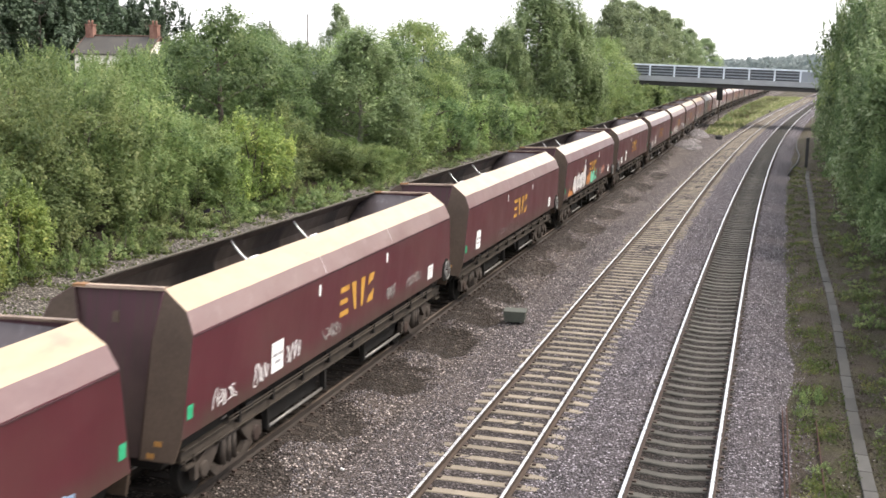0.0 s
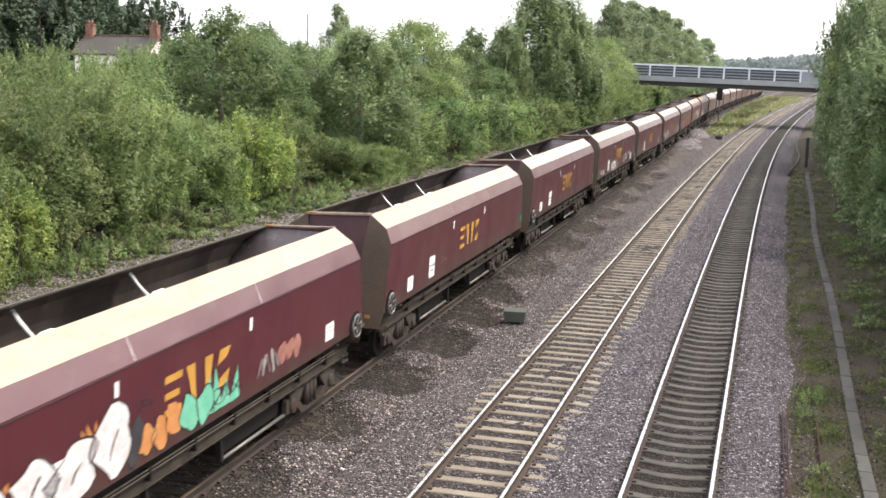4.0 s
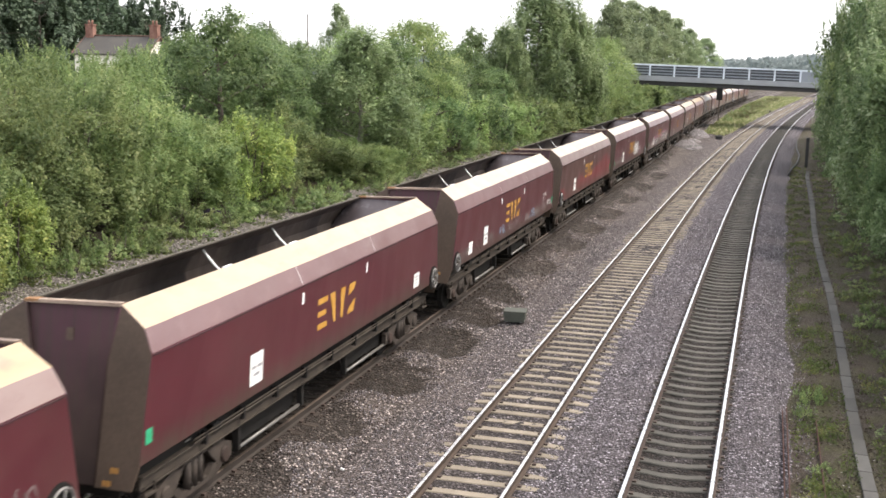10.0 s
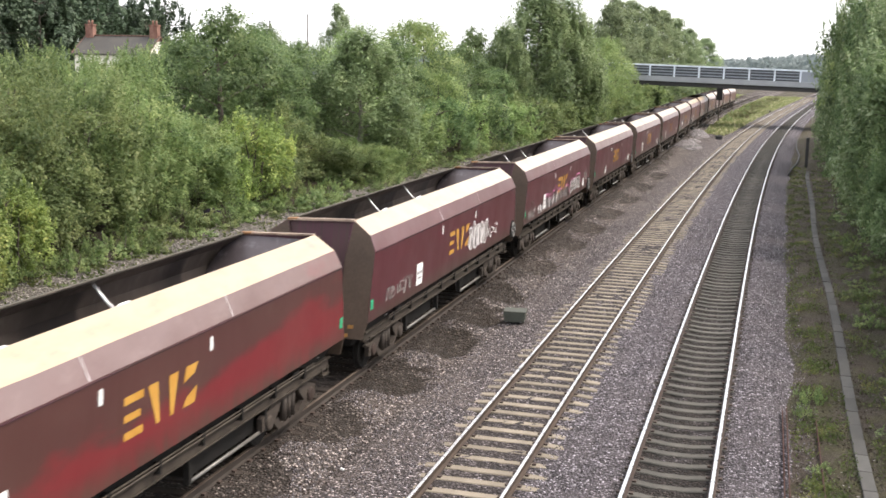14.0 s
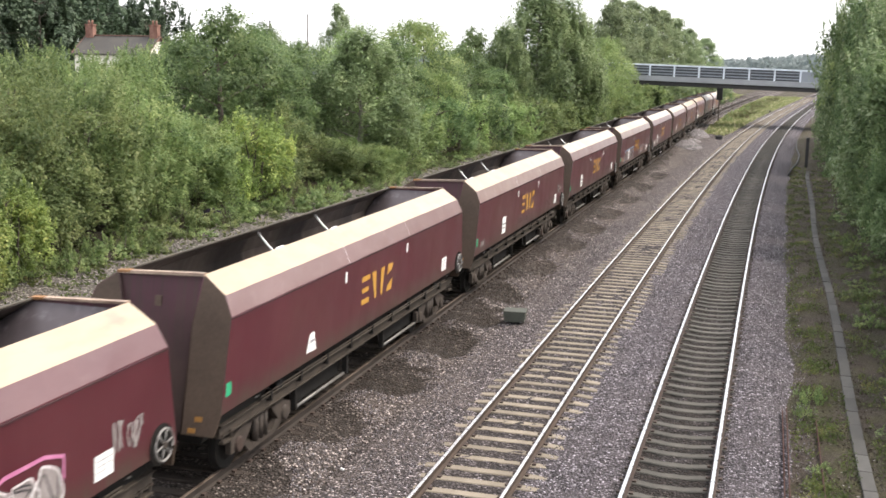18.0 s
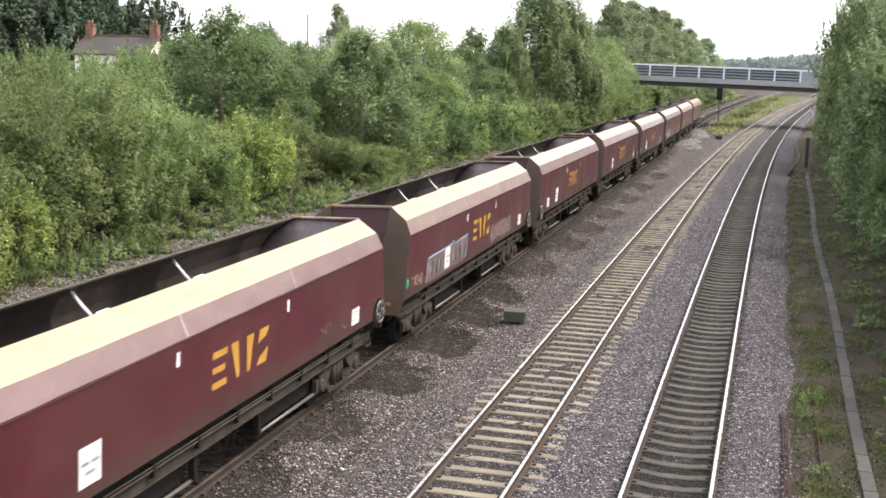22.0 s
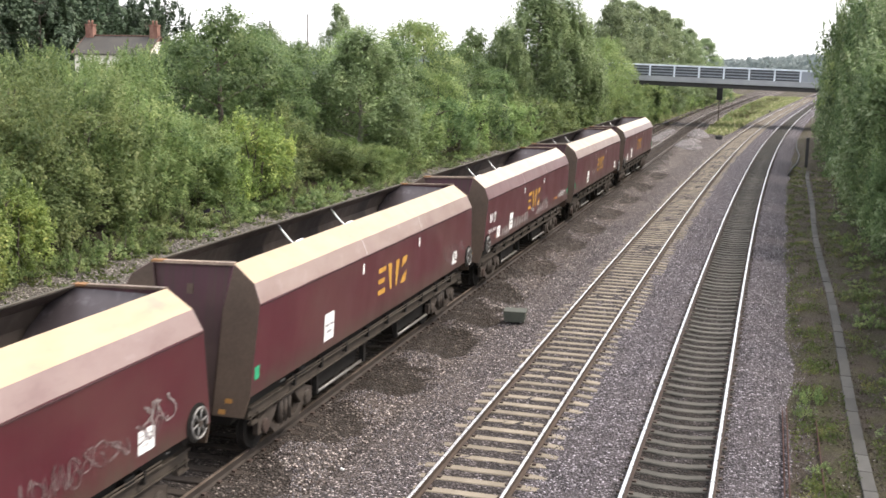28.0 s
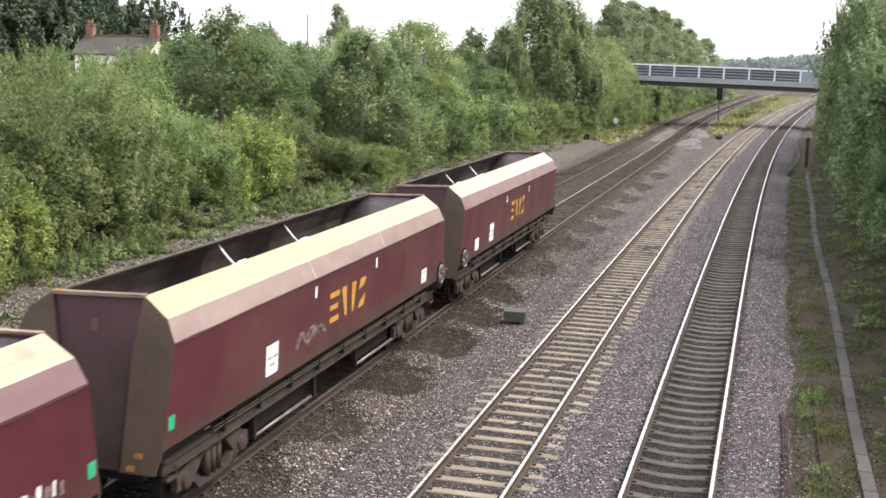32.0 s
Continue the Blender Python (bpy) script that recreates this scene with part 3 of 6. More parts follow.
def build_ballast():
    rng = np.random.RandomState(5)

    def sheet(name, line, lats, ss, zf, mats, label, soot=None):
        gl, gs = np.meshgrid(lats, ss)
        x, y, _ = spot(line, gs.ravel(), gl.ravel())
        z = zf(gs.ravel(), gl.ravel())
        n, m = len(ss), len(lats)
        i = np.arange((n - 1) * (m - 1))
        a = (i // (m - 1)) * m + i % (m - 1)
        me = mesh_of(name, np.stack([x, y, z], 1), np.stack([a, a + 1, a + m + 1, a + m], 1), mats, smooth=True)
        at = me.attributes.new("soot", "FLOAT", "POINT")
        at.data.foreach_set("value", (soot(gs.ravel(), gl.ravel()) if soot else np.zeros(x.size)).astype(np.float32))
        at = me.attributes.new("clean", "FLOAT", "POINT")
        at.data.foreach_set("value", (np.clip((gl.ravel() + 7.0) / 3.5, 0, 1) if line == "fast" else np.zeros(x.size)).astype(np.float32))
        return tagged(new(name, me), label, "ballast", kind="structure")

    ss = np.concatenate([np.arange(-400, 0, 10.0), np.arange(0, 14, 1.0), np.arange(14, 60, 0.16), np.arange(60, 130, 0.6), np.arange(130, 420, 3.0)])

    def bed(l, mid):
        d = np.abs(l - mid)
        return np.where(d < 1.35, 1.0, np.clip((2.3 - d) / 0.95, 0, 1))

    def soot_heap(s, l):
        v = np.zeros(s.size)
        for hs, hl in HEAPS:
            wob = 0.12 * np.sin(s * 5.1 + l * 7) + 0.08 * np.sin(s * 11.3 - l * 5)
            v = np.maximum(v, (0.8 if hs < 23 else 1.0 if hs < 40 else 0.75) * np.clip((1.12 + wob - np.sqrt(((s - hs) / (1.05 + 0.012 * hs)) ** 2 + ((l - hl + 0.25) / 0.9) ** 2)) / 0.09, 0, 1))
        edge = 1.25 + 0.5 * np.clip((s - 30) / 15, 0, 1) + 0.22 * np.sin(s * 1.35) + 0.12 * np.sin(s * 3.1 + 1)
        band = np.clip((edge - (l + 9.89)) / 0.25, 0, 1) * np.clip((l + 14.9) / 0.5, 0, 1)
        band *= np.clip((112 - s) / 14, 0.45, 1)
        return np.clip(np.maximum(0.93 * v, 0.78 * band), 0, 1)

    def z_slow(s, l):
        top = np.maximum(bed(l, -13.29), bed(l, -9.89))
        z = -0.42 + 0.245 * top
        for hs, hl in HEAPS:
            ring = np.sqrt(((s - hs) / 1.5) ** 2 + ((l - hl) / 0.95) ** 2)
            z += 0.16 * np.exp(-((ring - 1.05) / 0.35) ** 2) * np.clip((l + 9.0) / 0.7, 0, 1)
        dm = np.minimum(np.abs(l + 13.29), np.abs(l + 9.89))
        return z - 0.02 * np.clip((0.7 - dm) / 0.1, 0, 1) + np.where((dm > 0.85) & (dm < 1.45) & (l < -9.89), 0.022 + 0.012 * np.sin(s * 2.3) * np.sin(s * 0.7), 0) + rng.normal(0, 0.012, s.size)

    def z_fast(s, l):
        return np.where((s > 132) & (l < -7.1), -1.2, np.where(l < -7.4, np.maximum(-0.62, z_bed(s, l) - np.clip(-7.0 - l, 0, 1) * np.clip(1.2 - s / 110, 0.0, 1) * 0.6), z_bed(s, l)))

    def z_bed(s, l):
        top = np.maximum(bed(l, -4.77), bed(l, -1.32))
        out = np.clip((l - 0.55 - 0.25 * np.sin(s * 0.7) * np.sin(s * 0.23 + 1)) / 0.9, 0, 1)
        dc, dd = np.abs(l + 4.77), np.abs(l + 1.32)
        inside = np.clip((0.62 - dd) / 0.15, 0, 1) * (0.036 + 0.006 * np.sin(s * 1.3) * np.sin(s * 0.41 + l)) + np.clip((0.62 - dc) / 0.15, 0, 1) * (-0.007 - 0.015 * np.sin(s * 0.9 + 1) * np.sin(s * 0.31) * np.sin(l * 3))
        drift = 0.020 * np.sin(s * 1.1 + l * 2) * np.sin(s * 0.37 + 2) - 0.006
        shoulder = np.where((dc > 0.86) & (dc < 1.5), drift + np.where(l < -4.77, 0.004, 0.0), 0) + np.where((dd > 0.86) & (dd < 1.5), 0.045, 0)
        return -0.27 + 0.085 * top - inside + shoulder - 0.22 * out + rng.normal(0, 0.010, s.size)

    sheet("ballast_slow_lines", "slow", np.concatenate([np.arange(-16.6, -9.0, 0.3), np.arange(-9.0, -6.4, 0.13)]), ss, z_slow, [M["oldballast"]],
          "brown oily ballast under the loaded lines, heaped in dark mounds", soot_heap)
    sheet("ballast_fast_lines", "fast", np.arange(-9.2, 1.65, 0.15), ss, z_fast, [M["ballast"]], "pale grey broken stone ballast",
          lambda s, l: 1.0 * np.clip((0.95 - np.abs(l + 1.32)) / 0.2, 0, 1) + 0.62 * np.clip((1.0 - np.abs(l + 4.77)) / 0.3, 0, 1)
          + np.clip((-7.0 - l) / 0.5, 0, 1) * soot_heap(s, l))
    # loose stones that stand proud of the bed
    octa = np.array([[1, 0, 0], [-1, 0, 0], [0, 1, 0], [0, -1, 0], [0, 0, 1], [0, 0, -1]], float)
    tri = np.array([[0, 2, 4], [2, 1, 4], [1, 3, 4], [3, 0, 4], [2, 0, 5], [1, 2, 5], [3, 1, 5], [0, 3, 5]])
    for name, line, lo, hi, cnt, zf, mat, label in (("loose_ballast_pale", "fast", -7.2, 0.6, 42000, z_fast, "stone", "loose grey ballast stones"),
                                                   ("loose_ballast_edge", "fast", 0.35, 1.3, 3000, z_fast, "stone", "grey stones spilt from the ballast edge"),
                                                   ("loose_ballast_grey", "slow", -8.8, -6.5, 16000, z_slow, "stone", "loose grey ballast stones between the dark mounds"),
                                                   ("loose_ballast_dark", "slow", -9.0, -7.2, 5000, z_slow, "clip", "loose ballast stones on the dark mounds")):
        s = 15 + 40 * rng.rand(cnt) ** 1.5
        l = lo + (hi - lo) * rng.rand(cnt)
        keep = (np.abs(l + 1.32) > 0.9) & (np.abs(l + 4.77) > 0.9)
        if name == "loose_ballast_grey":
            keep &= soot_heap(s, l) < 0.4
        s, l = s[keep], l[keep]
        cnt = len(s)
        x, y, _ = spot(line, s, l)
        z = zf(s, l)
        if name == "loose_ballast_edge":
            z = np.maximum(z, ground_z(x, y))
        r = rng.uniform(0.010, 0.026, (cnt, 1, 1)) * rng.uniform(0.6, 1.3, (cnt, 1, 3))
        q = rng.uniform(-1, 1, (cnt, 3, 3))
        q, _ = np.linalg.qr(q)
        v = np.einsum("nij,nkj->nki", q, octa[None] * r) + np.stack([x, y, z + 0.008], 1)[:, None]
        f = (tri[None] + 6 * np.arange(cnt)[:, None, None]).reshape(-1, 3)
        me = bpy.data.meshes.new(name)
        me.vertices.add(cnt * 6), me.loops.add(len(f) * 3), me.polygons.add(len(f))
        me.vertices.foreach_set("co", v.reshape(-1))
        me.loops.foreach_set("vertex_index", f.reshape(-1).astype(np.int32))
        me.polygons.foreach_set("loop_start", np.arange(0, len(f) * 3, 3, dtype=np.int32))
        me.materials.append(M[mat])
        me.update()
        me.validate()
        tagged(new(name, me), label, "ballast", kind="stuff")


build_ballast()


# ---- rails ----
RAIL = [(-0.07, -0.159), (0.07, -0.159), (0.07, -0.147), (0.012, -0.128), (0.012, -0.048), (0.035, -0.036), (0.036, -0.006), (-0.036, -0.006), (-0.035, -0.036), (-0.012, -0.048), (-0.012, -0.128), (-0.07, -0.147)]
HEAD = [(-0.036, -0.006), (0.036, -0.006), (0.036, -0.004), (0.028, 0.0), (-0.028, 0.0), (-0.036, -0.004)]


def swept(name, line, lat, outline, mat):
    ss = np.concatenate([np.arange(-400, 0, 20.0), np.arange(0, 300, 2.0), np.arange(300, 880, 10.0)])
    n = len(outline)
    vs = []
    for o, z in outline:
        x, y, _ = spot(line, ss, lat + o)
        vs.append(np.stack([x, y, np.full(len(ss), z)], 1))
    v = np.stack(vs, 1).reshape(-1, 3)
    f = [(i * n + k, (i + 1) * n + k, (i + 1) * n + (k + 1) % n, i * n + (k + 1) % n) for i in range(len(ss) - 1) for k in range(n)]
    return mesh_of(name, v, f, mat)


def sleeper_mesh(name, mat, dip, chairs):
    bm = bmesh.new()
    prof = [(-1.25, -0.30), (1.25, -0.30), (1.25, -0.185), (0.95, -0.16), (0.55, -0.16 ), (0.25, -0.16 - dip), (-0.25, -0.16 - dip), (-0.55, -0.16), (-0.95, -0.16), (-1.25, -0.185)]
    prism(bm, prof, 0, -0.112, 0.112)
    bmesh.ops.bevel(bm, geom=[e for e in bm.edges if abs(e.verts[0].co.x - e.verts[1].co.x) < 1e-6 and e.verts[0].co.z > -0.25 and e.verts[1].co.z > -0.25],
                    offset=0.018, segments=1, affect="EDGES")
    for side in (-0.7525, 0.7525):
        for w in (-1, 1):
            box(bm, -0.05, 0.05, side + w * 0.115 - 0.035, side + w * 0.115 + 0.035, -0.165, -0.118 if chairs else -0.13, 0.0, None, 1)
    me = bpy.data.meshes.new(name)
    bm.to_mesh(me)
    bm.free()
    me.materials.append(mat), me.materials.append(M["clip"])
    return me


def build_tracks():
    rng = random.Random(11)
    spec = {"a": ("timber", 0.0, "dull", "disused-looking brown track with dull rails"), "b": ("timber", 0.0, "dull", "brown oily track that carries the coal train"),
            "c": ("concrete", 0.0, "worn", "main line track on pale concrete sleepers"), "d": ("sootcrete", 0.035, "polish", "main line track on sooty concrete sleepers")}
    for key, (line, lat) in TRACKS.items():
        mat, dip, head, label = spec[key]
        tr = thing("railway_track", label, "railway track", kind="structure", group="railway tracks")
        for side in (-0.7525, 0.7525):
            r = part("rail", swept("rail", line, lat + side, RAIL, M["oilrail" if line == "slow" else "brownrail" if key == "c" else "rail"]), None, tr)
            worn = "brownhead" if key == "a" or (key == "b" and side > 0) else head
            part("rail_head", swept("rail_head", line, lat + side, [(o * (0.84 if key == "c" else 0.92), z) for o, z in HEAD], M[worn]), None, r, "worn running surface")
        me = sleeper_mesh("sleeper", M[mat], dip, mat == "timber")
        first, last = {"a": (16.4, 118), "b": (13.4, 118), "c": (14.4, 104), "d": (15.4, 104)}[key]
        step = 0.5986
        s = first
        while s < last:
            ob = part("sleeper", me, None, tr)
            ob.matrix_basis = on(line, s + rng.uniform(-0.02, 0.02), lat + rng.uniform(-0.02, 0.02), rng.uniform(-0.012, 0.004), rng.uniform(-0.8, 0.8))
            s += step
        v, f = [], []
        for s in np.concatenate([np.arange(first - 0.6, -80, -0.6), np.arange(s, 330, 0.6)]):
            m = on(line, float(s), lat)
            b = len(v)
            for p in ((-0.12, -1.25, -0.2), (0.12, -1.25, -0.2), (0.12, 1.25, -0.2), (-0.12, 1.25, -0.2), (-0.1, -1.24, -0.165), (0.1, -1.24, -0.165), (0.1, 1.24, -0.165), (-0.1, 1.24, -0.165)):
                v.append(m @ Vector(p))
            f += [(b + 4, b + 5, b + 6, b + 7), (b, b + 1, b + 5, b + 4), (b + 1, b + 2, b + 6, b + 5), (b + 2, b + 3, b + 7, b + 6), (b + 3, b, b + 4, b + 7)]
        tagged(part("distant_sleepers", mesh_of("distant_sleepers", v, f, M[mat]), None, tr), kind="stuff")


# ---- trees and bushes ----
def leaves_mesh(name, centres, normals, size, rng, mat, long=1.7, droop=0.0):
    """A leaf or small sprig at each centre: a bent diamond of two faces that share no vertex with the next."""
    n = len(centres)
    nrm = normals + rng.normal(0, 0.42, (n, 3))
    nrm /= np.linalg.norm(nrm, axis=1, keepdims=True)
    d = rng.normal(0, 1, (n, 3))
    d[:, 2] -= droop
    d -= nrm * np.sum(d * nrm, 1, keepdims=True)
    d /= np.linalg.norm(d, axis=1, keepdims=True) + 1e-9
    w = np.cross(nrm, d)
    L = (size * rng.uniform(0.6, 1.35, (n, 1)))
    fold = nrm * L * 0.16
    v = np.stack([centres - d * L * 0.5 * long / 1.7, centres + w * L * 0.32 - fold, centres + d * L * 0.6 * long / 1.7, centres - w * L * 0.32 - fold], 1).reshape(-1, 3)
    i = np.arange(n)[:, None] * 4
    f = np.concatenate([i + np.array([[0, 1, 2]]), i + np.array([[0, 2, 3]])], 1).reshape(-1, 3)
    me = bpy.data.meshes.new(name)
    me.vertices.add(n * 4), me.loops.add(len(f) * 3), me.polygons.add(len(f))
    me.vertices.foreach_set("co", v.reshape(-1).astype(np.float32))
    me.loops.foreach_set("vertex_index", f.reshape(-1).astype(np.int32))
    me.polygons.foreach_set("loop_start", np.arange(0, len(f) * 3, 3, dtype=np.int32))
    me.materials.append(mat)
    me.update()
    me.validate()
    return me


def crown_points(rng, H, R, base, n, shape, clump):
    """Sprig centres in clumps on the lobes of an uneven crown: limbs make lobes, with hollows between them."""
    per = 42
    k = max(20, n // per)
    lobes = {"bush": 22, "round": 26, "tall": 22, "weep": 18}[shape]

    def profile(h):
        if shape == "bush":
            return 0.35 + 0.65 * np.sqrt(np.clip(1 - np.abs(h * 1.15 - 0.35) ** 2.2 * 1.2, 0.02, 1))
        if shape == "tall":
            return np.sin(np.pi * np.clip(0.08 + 0.90 * h, 0, 1)) ** 0.75 * (1.15 - 0.45 * h)
        if shape == "weep":
            return np.sqrt(np.clip(1 - (h - 0.25) ** 2 * 1.55, 0.03, 1)) * (1.05 - 0.35 * h)
        return np.sqrt(np.clip(1 - (2 * h - 0.95) ** 2, 0.03, 1))

    lh = (np.arange(lobes) + rng.rand(lobes)) / lobes
    la = np.arange(lobes) * 2.4 + rng.uniform(-0.5, 0.5, lobes)
    lsize = R * rng.uniform(0.26, 0.44, lobes) * (1.0 if shape != "bush" else 0.9)
    lr = np.maximum(0, R * profile(lh) * rng.uniform(0.8, 1.08, lobes) - lsize * 0.75)
    lz = base + (H - base) * (0.06 + 0.86 * lh)
    lc = np.stack([lr * np.cos(la), lr * np.sin(la), lz], 1)
    lo = np.stack([np.cos(la), np.sin(la), 0.3 + 0.9 * lh], 1)
    pick = rng.choice(lobes, k, p=lsize ** 2 / np.sum(lsize ** 2))
    d = rng.normal(0, 0.75, (k, 3)) + lo[pick] * 0.7 + np.array([0, 0, 0.35])
    d /= np.linalg.norm(d, axis=1, keepdims=True)
    tallness = {"bush": 1.5, "round": 0.8, "tall": 1.0, "weep": 1.5}[shape]
    c = lc[pick] + d * (lsize[pick] * rng.uniform(0.6, 1.08, k))[:, None] * np.array([1, 1, tallness])
    # a thinner filling round the middle
    fill = rng.rand(k) < (0.36 if shape != "weep" else 0.5)
    h, a = rng.rand(k), rng.uniform(0, 2 * np.pi, k)
    r = R * profile(h) * rng.uniform(0.35, 0.98, k)
    c = np.where(fill[:, None], np.stack([r * np.cos(a), r * np.sin(a), base + (H - base) * h * 0.95], 1), c)
    cl = clump * rng.uniform(0.45, 1.25, (k, 1))
    off = rng.normal(0, 1, (k, per, 3))
    off /= np.linalg.norm(off, axis=2, keepdims=True)
    off *= rng.rand(k, per, 1) ** 0.45 * cl[:, None]
    if shape == "weep":
        off[..., :2] *= 0.45
        off[..., 2] = off[..., 2] * 2.3 - 0.5 * clump
    elif shape == "bush":
        off[..., :2] *= 0.62
        off[..., 2] *= 1.35
    else:
        off[..., 2] *= 0.8
    p = (c[:, None] + off).reshape(-1, 3)
    nn = (d[:, None] * 0.9 + off / (cl[:, None] + 1e-6) * 0.6 + np.array([0, 0, 0.35])).reshape(-1, 3)
    nn /= np.linalg.norm(nn, axis=1, keepdims=True)
    if shape == "bush":
        # young shoots that stand up out of the crown
        m, q = max(12, n // 110), 22
        far = np.argsort(-(c[:, 2] / H + 0.6 * np.hypot(c[:, 0], c[:, 1]) / R + 0.5 * rng.rand(k)))[: max(m, k * 2 // 3)]
        root = c[rng.choice(far, m)]
        lean = rng.normal(0, 0.16, (m, 2)) + root[:, :2] / R * 0.22
        f = np.linspace(0.1, 1.0, q)[None, :, None]
        tall = clump * rng.uniform(1.1, 2.3, (m, 1, 1))
        stem = np.concatenate([lean[:, None] * f, np.ones((m, q, 1)) * f], 2) * tall
        jit = rng.normal(0, 1, (m, q, 3)) * np.array([1, 1, 0.4]) * 0.13 * clump * (1.15 - f)
        p = np.concatenate([p, (root[:, None] + stem + jit).reshape(-1, 3)])
        sn = jit / (np.linalg.norm(jit, axis=2, keepdims=True) + 1e-6) + np.array([0, 0, 0.35])
        nn = np.concatenate([nn, (sn / np.linalg.norm(sn, axis=2, keepdims=True)).reshape(-1, 3)])
    p[:, 2] = base * 0.5 + (p[:, 2] - base * 0.5) * (H - base * 0.5) / (np.percentile(p[:, 2], 99.3) - base * 0.5)
    c[:, 2] *= min(1.0, H / np.percentile(c[:, 2], 99)) * 0.93
    p[:, 2] = np.maximum(p[:, 2], 0.02)
    return p, nn, c


def tree(name, label, category, seed, H, R, base, n, leaf, mat, shape="round", clump=0.55, bark="bark", stems=1, droop=0.0, long=1.7):
    rng = np.random.RandomState(seed)
    t = thing(name, label, category)
    p, nn, c = crown_points(rng, H, R, base, n, shape, clump)
    part("crown", leaves_mesh("crown", p, nn, leaf, rng, M[mat], long, droop), None, t)
    bm = bmesh.new()
    for s in range(stems):
        lean = rng.uniform(-0.35, 0.35, 2) * R * (0.25 if stems == 1 else 0.9)
        foot = rng.uniform(-0.25, 0.25, 2) * (stems > 1)
        r0 = (0.022 if shape != "weep" else 0.011) * H / math.sqrt(stems) + 0.03
        pts = [(foot[0] + lean[0] * f ** 1.3 + rng.uniform(-0.06, 0.06), foot[1] + lean[1] * f ** 1.3 + rng.uniform(-0.06, 0.06), H * 0.88 * f - 0.15) for f in np.linspace(0, 1, 7)]
        rod(bm, pts, [r0 * (1 - 0.86 * f) for f in np.linspace(0, 1, 7)], 7)
    for i in rng.choice(len(c), min(14, len(c)), replace=False):
        q = Vector(c[i])
        h0 = max(0.25, min(0.8 * H, q.z - 0.35 * math.hypot(q.x, q.y)))
        a = Vector((lean[0] * (h0 / H) ** 1.3 * (stems == 1), lean[1] * (h0 / H) ** 1.3 * (stems == 1), h0))
        mid = a.lerp(q, 0.5) + Vector((0, 0, 0.12 * (q - a).length))
        rod(bm, [a, mid, q], [0.007 * H, 0.004 * H, 0.0015 * H], 5, False)
    part("trunk", bm, M[bark], t)
    return t


def plant(src, x, y, h, spread, rng, sink=0.1, name=None):
    """Set out a tree of height h (top above its foot) at x, y; the first use of a kind is the kind itself."""
    ob, H, R = src
    s = h / H
    m = pose(x, y, gz(x, y) - sink, 0, 0, rng.uniform(0, 360)) @ Matrix.Diagonal((spread / R, spread / R, s, 1))
    if not ob.get("used"):
        ob["used"] = 1
        ob.matrix_world = m
        return ob
    c = copy_thing(ob, Matrix.Identity(4))
    c.matrix_world = m
    return c


